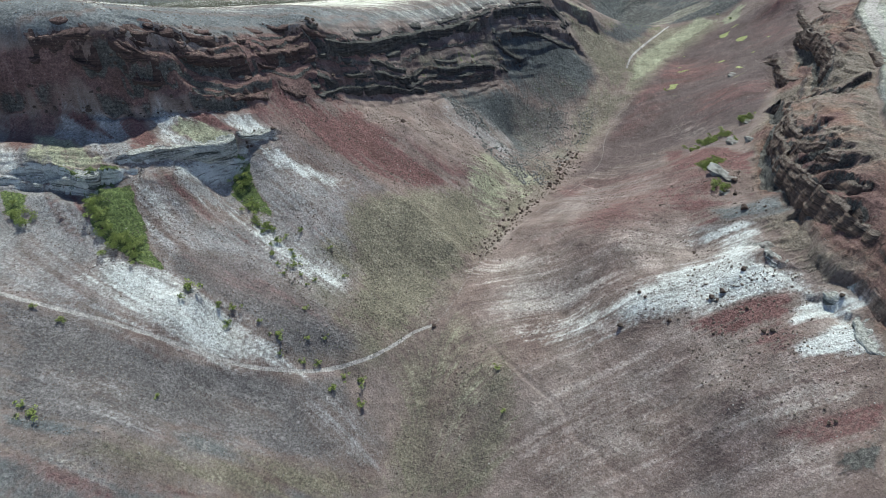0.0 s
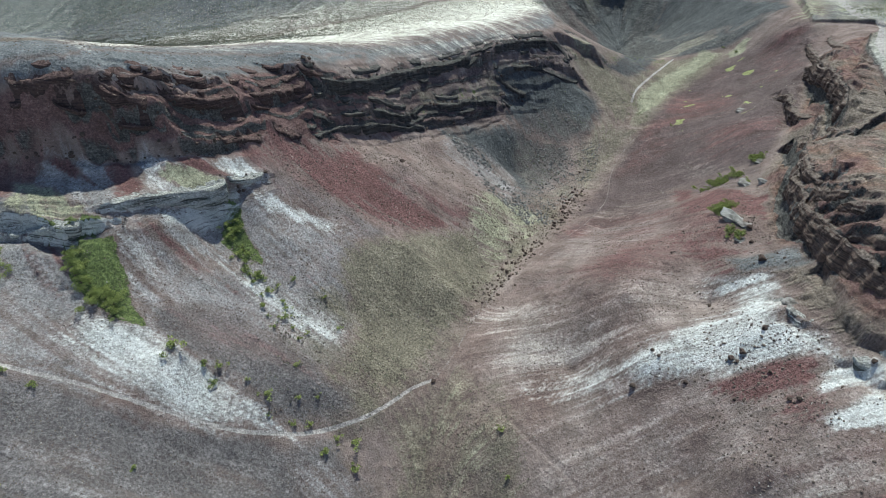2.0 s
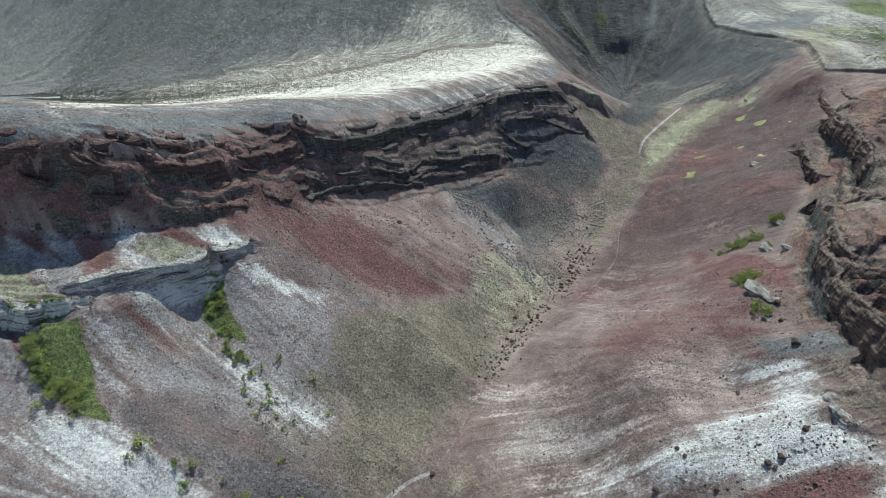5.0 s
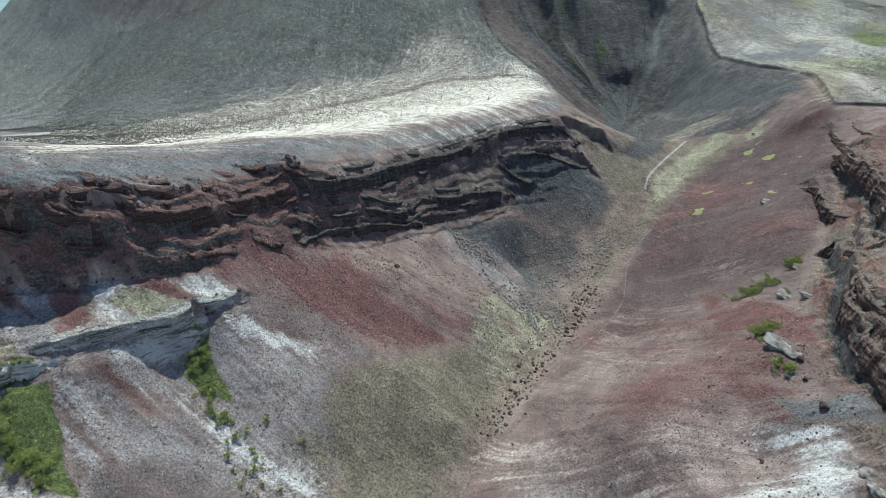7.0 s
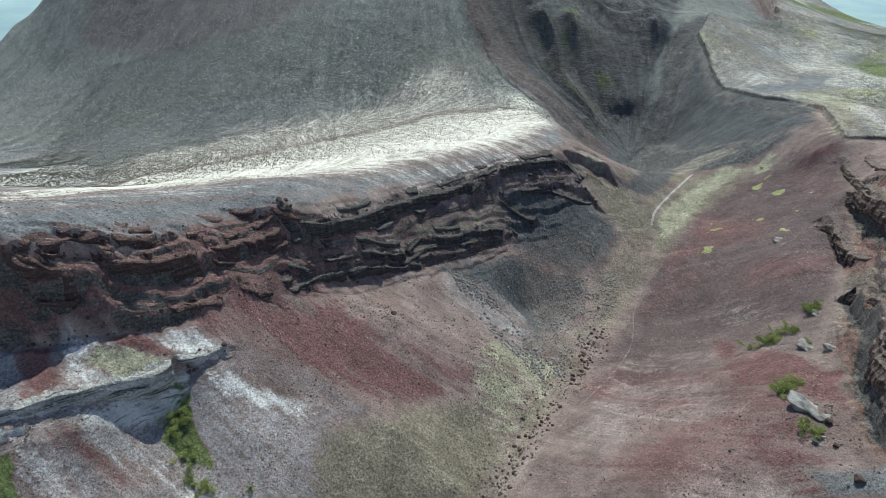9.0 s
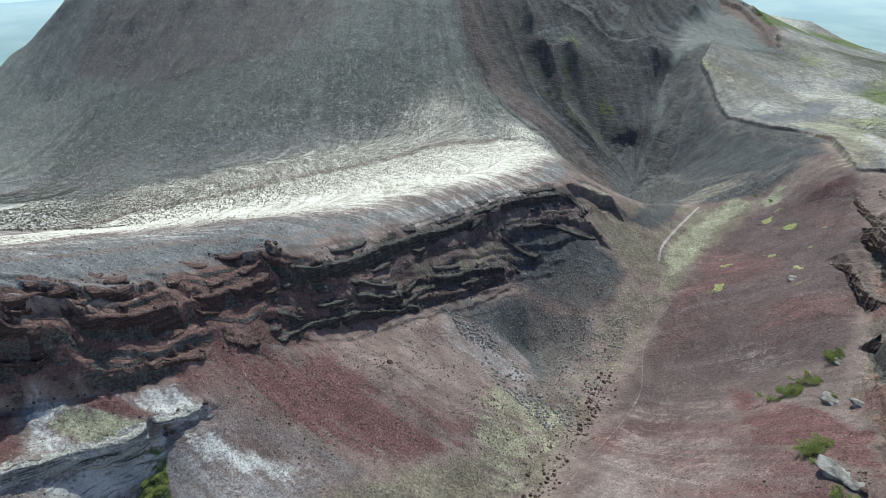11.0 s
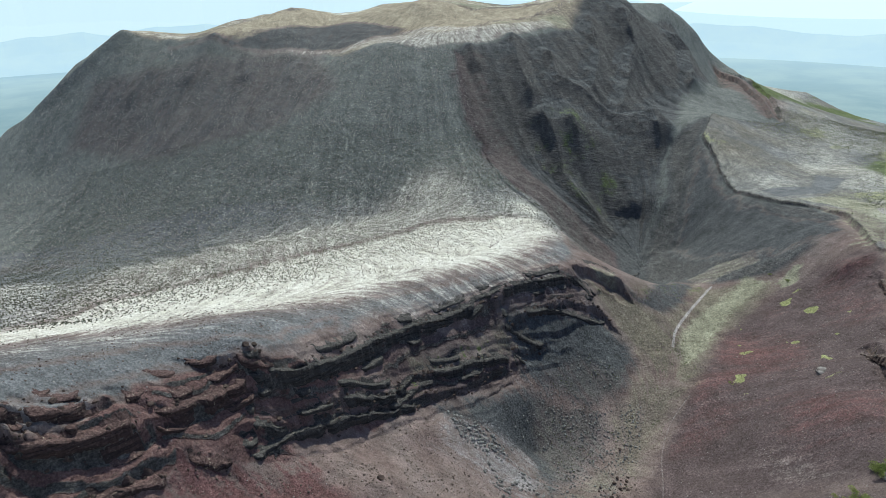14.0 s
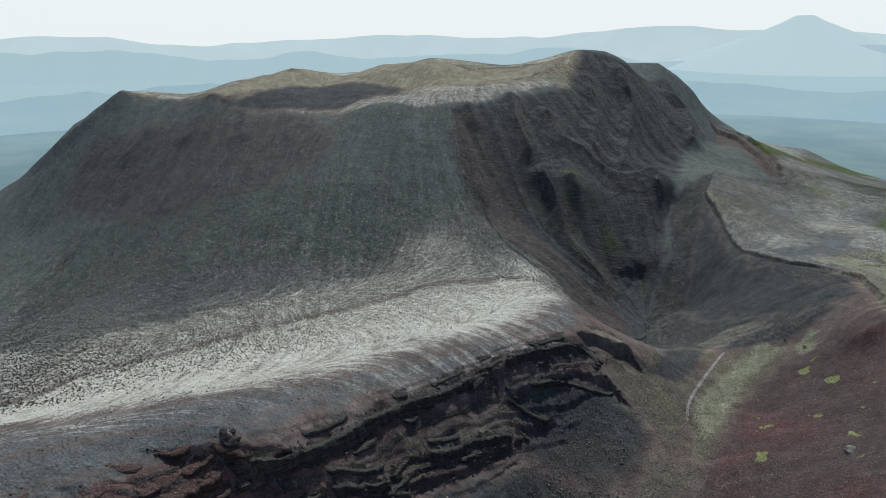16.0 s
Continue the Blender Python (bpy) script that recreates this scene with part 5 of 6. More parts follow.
    cover["brown"] = np.maximum(cover["brown"], 0.8 * crag * np.clip(2.2 - sharp, 0, 1))
    cover["rust"] = crag * np.clip(0.45 + 1.1 * big + 0.5 * patch, 0, 1)
    cover["mauve"] *= 1 - crag
    cover["mauve"] = np.maximum(cover["mauve"], cliff * right * 0.95)
    cover["slate"] = np.maximum(cover["slate"], 0.55 * cliff * right)
    cover["red"] *= 1 - cliff
    cover["olive"] *= 1 - 0.8 * cliff
    cover["lichen"] = np.clip(np.maximum(cover["lichen"], (0.35 * cliff + 0.25 * crag) * np.clip(1.0 - sharp, 0, 0.8) * np.clip(0.3 + 1.6 * patch, 0, 1)), 0, 1)
    cover["green"] = np.maximum(cover["green"], cliff * np.clip(3 * right - 1.5, 0, 1) * np.clip(1.1 - sharp, 0, 0.8) * np.clip(0.2 - 1.6 * patch, 0, 1) * 0.8)
    rag = 0.55 * drift + 0.35 * run + 0.25 * patch
    even = {"field": 0.3, "grey": 0.3, "slate": 0.4, "sand": 0.4, "plum": 0.4, "olive": 0.6, "white": 0.55}
    for name, much, soft, poly in PATCHES:
        ruff = even.get(name, 1.0)
        lap = 0.3 * min(soft, 3.5) * (sway + 2.2 * ruff * run)
        m = inside(x + lap, y + 0.7 * lap, poly, soft)
        m = (1 - cliff * (x < -58)) * np.clip(m + 4 * m * (1 - m) * rag * ruff, 0, 1) * much
        for k in KINDS:
            if k not in ("streak", "layer", "tread", "tuft", "drift", "comb", "mottle"):
                cover[k] *= 1 - m
        if name:
            cover[name] = np.maximum(cover[name], m * np.clip(0.95 + (rag + 0.1 * patch) * ruff, 0.2, 1.15))
    cover["layer"] = np.clip(inside(x, y, SHELF, 3) * 1.5, 0, 1) * np.clip(1.2 * sharp - 1.0, 0, 0.6)
    return out, cover, dict(cliff=cliff, crag=crag, dome=np.maximum(dome, wall), beyond=beyond)


Z, COVERS, PLACES = heights(X, Y)


def vertex_normals(x, y, z):
    gy, gx = np.gradient(z, YS, XS)
    n = np.stack([-gx, -gy, np.ones_like(z)], -1)
    return n / np.linalg.norm(n, axis=-1, keepdims=True)


NORMALS = vertex_normals(X, Y, Z)


def sheet(name, pick, mat, label, category):
    """The cells of the grid that are picked, as one mesh object."""
    rows, cols = np.nonzero(pick)
    w = len(XS)
    quads = np.stack([rows * w + cols, rows * w + cols + 1, (rows + 1) * w + cols + 1, (rows + 1) * w + cols], 1)
    used, quads = np.unique(quads, return_inverse=True)
    quads = quads.reshape(-1, 4)
    me = bpy.data.meshes.new(name)
    me.vertices.add(len(used))
    me.vertices.foreach_set("co", np.stack([X.ravel()[used], Y.ravel()[used], Z.ravel()[used]], 1).astype(np.float32).ravel())
    me.loops.add(quads.size)
    me.loops.foreach_set("vertex_index", quads.astype(np.int32).ravel())
    me.polygons.add(len(quads))
    me.polygons.foreach_set("loop_start", np.arange(0, quads.size, 4, dtype=np.int32))
    me.polygons.foreach_set("use_smooth", np.ones(len(quads), bool))
    me.update(calc_edges=True)
    for attr, names in LIES:
        a = me.color_attributes.new(attr, "FLOAT_COLOR", "POINT")
        a.data.foreach_set("color", np.stack([COVERS[k].ravel()[used] for k in names], 1).astype(np.float32).ravel())
    me.normals_split_custom_set_from_vertices(NORMALS.reshape(-1, 3)[used])
    me.materials.append(mat)
    return tagged(new(name, me), label, category, kind="structure")


def at_cells(v):
    return (v[:-1, :-1] + v[1:, :-1] + v[:-1, 1:] + v[1:, 1:]) / 4


FAR_CELLS = at_cells(PLACES["beyond"]) > 560
CLIFF_CELLS = (at_cells(PLACES["cliff"]) > 0.5) & ~FAR_CELLS
CRAG_CELLS = (at_cells(PLACES["crag"]) > 0.5) & ~FAR_CELLS & ~CLIFF_CELLS
DOME_CELLS = ((at_cells(PLACES["dome"]) > 0.5) | (at_cells(Y) > 560) & (np.abs(at_cells(X)) < 440)) & (at_cells(Y) > 380) & (at_cells(X) < 250) & ~FAR_CELLS
GROUND = sheet("ground", ~(FAR_CELLS | CLIFF_CELLS | CRAG_CELLS | DOME_CELLS), SOIL, "red, grey and white volcanic scree, ash and cinder ground of a crater", "ground")
CLIFF_W = sheet("cliff_west", CLIFF_CELLS, SOIL, "dark red and black layered lava cliff under the crater rim", "cliff")
CLIFF_E = sheet("cliff_east", CRAG_CELLS, SOIL, "weathered brown lava crags stepping down from the road", "cliff")
sheet("hill", DOME_CELLS, SOIL, "broad flat-topped volcanic dome of dark grey scoria above the crater", "hill")
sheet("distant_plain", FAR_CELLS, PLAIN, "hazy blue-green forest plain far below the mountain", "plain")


def ridge(name, radius, low, high, seed, mat, label, bump=0.55, start=-70, end=70):
    """A far range of hills: an uneven crest with slopes before and behind it."""
    bm = bmesh.new()
    rows = []
    n = 160
    for k in range(n + 1):
        a = radians(start + (end - start) * k / n)
        lift = high * (0.6 + bump * noise.fractal((k * 0.06, seed, 0), 1.0, 2.0, 5))
        rows.append([bm.verts.new((math.sin(a) * r, math.cos(a) * r, z)) for r, z in ((radius - 350, low), (radius - 150, low + lift * 0.5), (radius, low + lift), (radius + 150, low))])
    for p, q in zip(rows[:-1], rows[1:]):
        for i in range(3):
            bm.faces.new((p[i], q[i], q[i + 1], p[i + 1]))
    me = bpy.data.meshes.new(name)
    bm.to_mesh(me)
    bm.free()
    me.materials.append(mat)
    return tagged(new(name, me), label, "hills", kind="structure")


# the ranges and the cone glow in their haze colours
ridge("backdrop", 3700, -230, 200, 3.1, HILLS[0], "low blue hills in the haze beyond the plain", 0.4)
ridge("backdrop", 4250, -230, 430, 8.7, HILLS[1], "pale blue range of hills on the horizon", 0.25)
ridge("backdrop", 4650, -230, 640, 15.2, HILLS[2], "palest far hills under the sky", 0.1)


def cone(x, y, foot, top, wide, mat):
    """A lone volcano on the horizon, with a blunt top."""
    bm = bmesh.new()
    rings = []
    for k in range(9):
        t = k / 8
        r = wide * (1 - t) ** 1.15 + 50
        rings.append([bm.verts.new((x + math.cos(a) * r * (1 + 0.1 * noise.noise((math.cos(a), math.sin(a), t * 2))), y + math.sin(a) * r, foot + (top - foot) * t)) for a in (math.tau * i / 40 for i in range(40))])
    for p, q in zip(rings[:-1], rings[1:]):
        for i in range(40):
            bm.faces.new((p[i], p[(i + 1) % 40], q[(i + 1) % 40], q[i]))
    bm.faces.new(rings[-1])
    me = bpy.data.meshes.new("backdrop")
    bm.to_mesh(me)
    bm.free()
    me.materials.append(mat)
    return tagged(new("backdrop", me), "lone pale volcano cone on the hazy horizon", "mountain", kind="structure")


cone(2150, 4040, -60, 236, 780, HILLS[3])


# ---- things that stand and lie on the ground ----
def ground_z(x, y):
    """Height of the finished ground."""
    x, y = np.asarray(x, float), np.asarray(y, float)
    i, j = np.clip(np.searchsorted(XS, x) - 1, 0, len(XS) - 2), np.clip(np.searchsorted(YS, y) - 1, 0, len(YS) - 2)
    u, v = (x - XS[i]) / (XS[i + 1] - XS[i]), (y - YS[j]) / (YS[j + 1] - YS[j])
    return (Z[j, i] * (1 - u) + Z[j, i + 1] * u) * (1 - v) + (Z[j + 1, i] * (1 - u) + Z[j + 1, i + 1] * u) * v


def mesh_of(name, verts, faces, mat, smooth=False):
    me = bpy.data.meshes.new(name)
    me.from_pydata(np.asarray(verts).tolist(), [], np.asarray(faces).tolist() if isinstance(faces, np.ndarray) else faces)
    me.materials.append(mat)
    if smooth:
        me.polygons.foreach_set("use_smooth", np.ones(len(me.polygons), bool))
    me.update()
    return me


def part(name, me, parent, label=""):
    ob = new(name, me)
    ob.parent = parent
    return tagged(ob, label)


def ball(level):
    bm = bmesh.new()
    bmesh.ops.create_icosphere(bm, subdivisions=level, radius=1)
    v = np.array([p.co[:] for p in bm.verts])
    f = [[p.index for p in q.verts] for q in bm.faces]
    bm.free()
    return v, np.array(f)


# hard beds that stand out of the slopes: their rock, and the edge as x, y and the height of its face; the high side lies to the left
BEDS = []
BEDS += [
    ('black', [(-47.4, 215.8, 4), (-39.8, 222.9, 7), (-32.5, 232.7, 8), (-25.6, 244.2, 9), (-19.6, 256.5, 9), (-12.8, 266.1, 9), (-0.9, 277.4, 9), (8.9, 286.5, 9), (15.9, 294, 9), (28.8, 303.6, 9), (42.7, 313.5, 8), (58.1, 325.7, 7), (66.7, 322.8, 5)]),
    ('black', [(-27.4, 230.8, 5), (-17, 242.1, 6), (-8.4, 257.1, 8), (3.7, 266.2, 9), (15.6, 275.7, 9), (27, 283.1, 8), (29.5, 281.6, 4)]),
    ('black', [(-44.6, 201.9, 3), (-39.1, 212, 5), (-27.4, 227, 5), (-16.8, 238, 4), (-7.1, 249.6, 3)]),
    ('black', [(-46.7, 207.8, 6), (-41.4, 211.6, 8), (-38.5, 213, 5)]),
]
BEDS += [
    ('black', [(23.4, 292.1, 4), (29.9, 291.3, 5), (37.7, 291.9, 5), (41.8, 292.8, 3)]),
    ('black', [(34, 298.9, 2), (51, 309, 3), (72.2, 317.3, 3)]),
    ('black', [(62.3, 337.1, 4), (72.7, 344.3, 5), (80.3, 337.5, 4)]),
    ('red', [(-114.3, 161.2, 6), (-107.4, 162, 7), (-100.5, 163.1, 7), (-96.5, 164.3, 5)]),
    ('red', [(-94.9, 165.1, 5), (-90.3, 165.3, 6), (-84.7, 168.5, 6), (-82, 170.5, 5)]),
    ('red', [(-94.4, 165.2, 5), (-90, 166.5, 5), (-85.9, 168.1, 5), (-82, 170.4, 4)]),
    ('red', [(-81, 174.2, 6), (-77.9, 176, 6), (-73.8, 180, 6), (-69.3, 184.9, 5), (-64.6, 192.1, 5)]),
]
BEDS += [
    ('red', [(-63.8, 196.3, 7), (-60.1, 199.4, 8), (-56.5, 203.3, 8), (-53.2, 208.4, 6), (-47.4, 215.8, 4)]),
    ('red', [(-89.3, 169.2, 3), (-85.8, 173.4, 4), (-79.8, 180.5, 4)]),
    ('red', [(-79.4, 180.8, 5), (-75.6, 184.3, 6), (-71.4, 189.9, 4)]),
    ('red', [(-80.9, 185, 1.5), (-77.4, 188.3, 2)]),
    ('red', [(-69.2, 195.5, 2), (-66.5, 196.9, 3), (-64.6, 198.6, 2)]),
    ('red', [(-62.2, 212.5, 3), (-54.4, 215.5, 3)]),
    ('red', [(-51.3, 216.8, 4), (-42.4, 220, 4)]),
    ('red', [(-68.8, 203.1, 2), (-61.7, 207.8, 2)]),
    ('red', [(-86.6, 176.1, 2), (-80.2, 180.6, 3)]),
    ('red', [(-68.1, 176.9, 2.5), (-63.6, 182.5, 3), (-57.6, 188, 3)]),
]
BEDS += [
    ('red', [(-56.5, 193.1, 3), (-52.8, 195, 3.5), (-47.5, 197.6, 2)]),
    ('brown', [(190.1, 313, 2.5), (176, 274, 2.5), (171.5, 253.1, 2)]),
    ('brown', [(169.5, 253.7, 3), (162.7, 232, 3), (160.6, 217.8, 3), (156.4, 205.8, 3)]),
    ('brown', [(126.6, 168.1, 3), (117.9, 150.7, 3), (110.9, 134.1, 3), (107.5, 124, 3)]),
    ('brown', [(183, 314.6, 3), (177.8, 299.3, 4), (165.2, 268.1, 4)]),
    ('brown', [(169.6, 286.4, 6), (161.5, 262.1, 8), (154.3, 239.8, 9), (147.2, 221.2, 9), (140.3, 208.7, 8)]),
    ('brown', [(151.6, 274.6, 3), (149.8, 261, 4), (144.4, 245.1, 4), (139.5, 229.5, 5), (141.6, 223.1, 4)]),
]
BEDS += [
    ('brown', [(126.5, 211.3, 4), (127.7, 204.1, 4), (116.1, 177.6, 3)]),
    ('brown', [(109.5, 173.5, 5), (103.6, 163.3, 6), (101.1, 154.4, 7), (97.4, 143.7, 8), (96.6, 137.3, 9), (95.4, 132.1, 9), (94.8, 125.3, 10), (94.7, 120.4, 11), (95.6, 114.5, 11), (96, 106.9, 11), (97.7, 101.4, 11)]),
    ('brown', [(113.4, 179.9, 3), (104.9, 160.1, 4), (104, 150.3, 3)]),
    ('brown', [(101.9, 153, 3), (102.3, 142.7, 3), (103.7, 138, 2)]),
    ('brown', [(101.2, 149.7, 3), (101.9, 143, 3), (105.2, 135.5, 2)]),
    ('brown', [(96.6, 137.7, 4), (100.8, 139.6, 5), (100.7, 131, 4), (104.8, 129.2, 2)]),
]
BEDS += [
    ('brown', [(95.1, 129.7, 3), (97.8, 125, 3), (102.9, 124.5, 2)]),
    ('brown', [(95.2, 123.5, 4), (98.3, 123.5, 5), (99.7, 117.3, 5), (103.2, 116.3, 4)]),
    ('brown', [(137.2, 207.5, 3), (127.4, 177.8, 5), (142.1, 187.8, 4)]),
    ('brown', [(154.5, 229.8, 3), (160, 221.8, 3)]),
    ('brown', [(95.9, 111.4, 3), (97.5, 109.4, 3), (99.5, 106.9, 3)]),
    ('ash', [(81.3, 119.1, 2), (83.2, 117.7, 2)]),
    ('ash', [(80.4, 113.2, 2), (83.7, 107.6, 2)]),
    ('ash', [(87.1, 96.6, 2.5), (91.3, 93.3, 2.5)]),
    ('ash', [(90.2, 89.8, 3), (89.5, 84.2, 4), (89.6, 77.7, 4)]),
]
BEDS += [
    ('ash', [(-87.9, 142.8, 2), (-85.1, 145.7, 3), (-81.4, 149.3, 4), (-75.1, 155.9, 7), (-69.5, 160.4, 10), (-67, 163, 11), (-65.4, 166.1, 9), (-64.4, 167.3, 3)]),
    ('ash', [(-65, 167, 1.4), (-61.2, 170.2, 1.8), (-55.4, 175.8, 1.5)]),
    ('ash', [(-112.3, 134.1, 3), (-105.2, 135.5, 4), (-96.1, 135.2, 4), (-92.2, 137.4, 3)]),
]


def bed_rows(kind, line, seed):
    """A bed's broken edge: a strip that comes out of the slope above, turns over the brow, falls as a jointed face and goes back under."""
    p, h = [], []
    ctl = [Vector(q) for q in line]
    ctl = [ctl[0] * 2 - ctl[1], *ctl, ctl[-1] * 2 - ctl[-2]]
    for a, b, c, d in zip(ctl, ctl[1:], ctl[2:], ctl[3:]):
        n = max(2, int((c - b).xy.length / 0.45))
        for k in range(n):
            t = k / n
            q = 0.5 * ((2 * b) + (c - a) * t + (2 * a - 5 * b + 4 * c - d) * t * t + (3 * b - a - 3 * c + d) * t**3)
            p.append((q.x, q.y))
            h.append(b.z + (c.z - b.z) * t)
    p, h = np.array(p), np.array(h)
    way = np.gradient(np.array([np.convolve(np.pad(p[:, k], 4, "edge"), np.ones(9) / 9, "valid") for k in (0, 1)]).T, axis=0)
    way /= np.hypot(way[:, 0], way[:, 1])[:, None] + 1e-9
    out = np.stack([way[:, 1], -way[:, 0]], 1)
    s = np.r_[0, np.cumsum(np.hypot(*np.diff(p, axis=0).T))]
    end = np.clip(np.minimum(s, s[-1] - s) / min(1.6, s[-1] / 4), 0, 1)
    h = h * (0.6 + 0.4 * end) * (1 + 0.3 * rough(s, s * 0, 6, 2, 0.5, seed))
    back = p - out * 1.3
    z = np.convolve(np.pad(ground_z(back[:, 0], back[:, 1]), 11, "edge"), np.ones(23) / 23, "valid") - 0.35 + 0.28 * blocks(s, s * 0 + 5, 2.0, seed + 9)
    jag = 0.7 * rough(s, s * 0 + 3, 7, 3, 0.55, seed + 1) + 0.9 * blocks(s, s * 0, 2.4, seed + 2) + 0.35 * blocks(s, s * 0 + 7, 0.9, seed + 3)
    jag *= np.clip(h / 6, 0.3, 1)
    if kind == "brown":
        jag += 0.9 * np.abs(rough(s, s * 0 + 9, 3.0, 3, 0.55, seed + 4)) - 0.3
    if kind == "ash":
        jag *= 0.4
    lean, under = {"black": (0.1, 0.2), "red": (0.05, 0.3), "brown": (0.22, 0.12), "ash": (0.06, 0.1)}[kind]
    rows = []
    for off, lift in ((-3.4, -0.7), (-2.2, 0.0), (-1.1, 0.12)):
        q = p + out * (off + 0.6 * jag * (off > -2))[:, None]
        rough_top = 0.3 * blocks(q[:, 0], q[:, 1], 1.6, seed + 5) * (off > -3)
        near = ground_z(q[:, 0], q[:, 1])
        rows.append(np.c_[q, np.where(off < -3, near - 0.5, np.minimum(near + 0.1, z + 0.6) if off > -2 else near - 0.1) + rough_top])
    n = int(np.clip(h.max() / 0.42, 5, 24))
    for k in range(n + 1):
        v = k / n
        depth = v * h
        bed = blocks(s * 0.22, depth * 1.1 + 50, 1.0, seed + 6) * (0.55 if kind == "ash" else 0.42) + 0.3 * blocks(s, depth * 1.4, 2.0, seed + 7)
        o = 0.4 + jag + bed - 0.35 * (k == 0) + lean * depth - under * h * np.clip((v - 0.55) / 0.45, 0, 1) ** 1.4
        q = p + out * (o * (0.3 + 0.7 * end) - 1.2 * (1 - end))[:, None]
        rows.append(np.c_[q, z - depth + 0.12 * rough(s, depth, 1.2, 2, 0.5, seed + 8)])
    q = rows[-1][:, :2] - out * 1.6
    rows.append(np.c_[q, rows[-1][:, 2] - 1.2])
    grid = np.array(rows)
    r, c = grid.shape[:2]
    idx = np.arange(r * c).reshape(r, c)
    quads = np.stack([idx[:-1, :-1], idx[1:, :-1], idx[1:, 1:], idx[:-1, 1:]], -1).reshape(-1, 4)
    return grid.reshape(-1, 3), quads


def thinner(kind, line, seed):
    """Short broken runs of thin beds above and below a thick one."""
    g = np.random.default_rng(seed)
    tall = max(q[2] for q in line)
    out = []
    for off in ((2.6, -2.4) if tall > 5 else (2.0,)):
        q = beside([p[:2] for p in line], off)
        k = int(g.integers(0, 3))
        while k + 2 < len(q):
            n = int(g.integers(2, 5))
            run = q[k:k + n]
            if len(run) > 1 and math.dist(run[0], run[-1]) > 3:
                out.append((kind, [(*p, tall * g.uniform(0.14, 0.28)) for p in run]))
            k += n + int(g.integers(0, 3))
    return out


THIN = [b for k, (kind, line) in enumerate(BEDS) if kind in ("black", "red") and max(q[2] for q in line) >= 4 for b in thinner(kind, line, 600 + k)]
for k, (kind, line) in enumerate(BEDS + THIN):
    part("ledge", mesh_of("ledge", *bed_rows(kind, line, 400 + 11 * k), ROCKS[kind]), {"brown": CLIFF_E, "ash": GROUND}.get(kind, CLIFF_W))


BALL1, BALL2, BALL3 = ball(1), ball(2), ball(3)


def broken_rock(rng, base=BALL3, cuts=9, lump=0.12):
    """A stone with flat broken faces."""
    v, f = base[0].copy(), base[1]
    for _ in range(cuts):
        n = rng.normal(size=3)
        n /= np.linalg.norm(n)
        over = np.maximum(v @ n - rng.uniform(0.5, 0.85), 0)
        v -= over[:, None] * n
    v *= 1 + lump * np.array([noise.noise(Vector(p * 2.3 + rng.random() * 1e-3)) for p in v])[:, None]
    return v * rng.uniform((0.8, 0.7, 0.6), (1.25, 1.1, 0.95)), f


def scatter_rocks(name, places, sizes, mat, label, seed, base=BALL1, kinds=14):
    """Many stones in one mesh, half sunk in the scree."""
    rng = np.random.default_rng(seed)
    models = [broken_rock(rng, base, 4 if len(base[0]) < 20 else 11, 0.15) for _ in range(kinds)]
    places, sizes = np.asarray(places, float), np.asarray(sizes, float)
    z = ground_z(places[:, 0], places[:, 1])
    vs, fs, n = [], [], 0
    for k, ((x, y), s, h) in enumerate(zip(places, sizes, z)):
        v, f = models[k % kinds]
        a = rng.uniform(0, 6.28)
        c, d = math.cos(a), math.sin(a)
        w = v * s / 2
        vs.append(np.stack([w[:, 0] * c - w[:, 1] * d + x, w[:, 0] * d + w[:, 1] * c + y, w[:, 2] + h + 0.12 * s], 1))
        fs.append(f + n)
        n += len(v)
    return tagged(new(name, mesh_of(name, np.concatenate(vs), np.concatenate(fs), mat)), label, "stones", kind="stuff")


def sprinkle(rng, poly, count):
    """Random places within an outline, thicker in drifts."""
    p = np.array(poly, float)
    q = rng.uniform(p.min(0), p.max(0), (count * 6, 2))
    keep = (inside(q[:, 0], q[:, 1], poly, 2.0) > 0.5) & (rough(q[:, 0], q[:, 1], 9, 3, 0.6, 301) + rng.normal(0, 0.25, len(q)) > 0.0)
    return q[keep][:count]


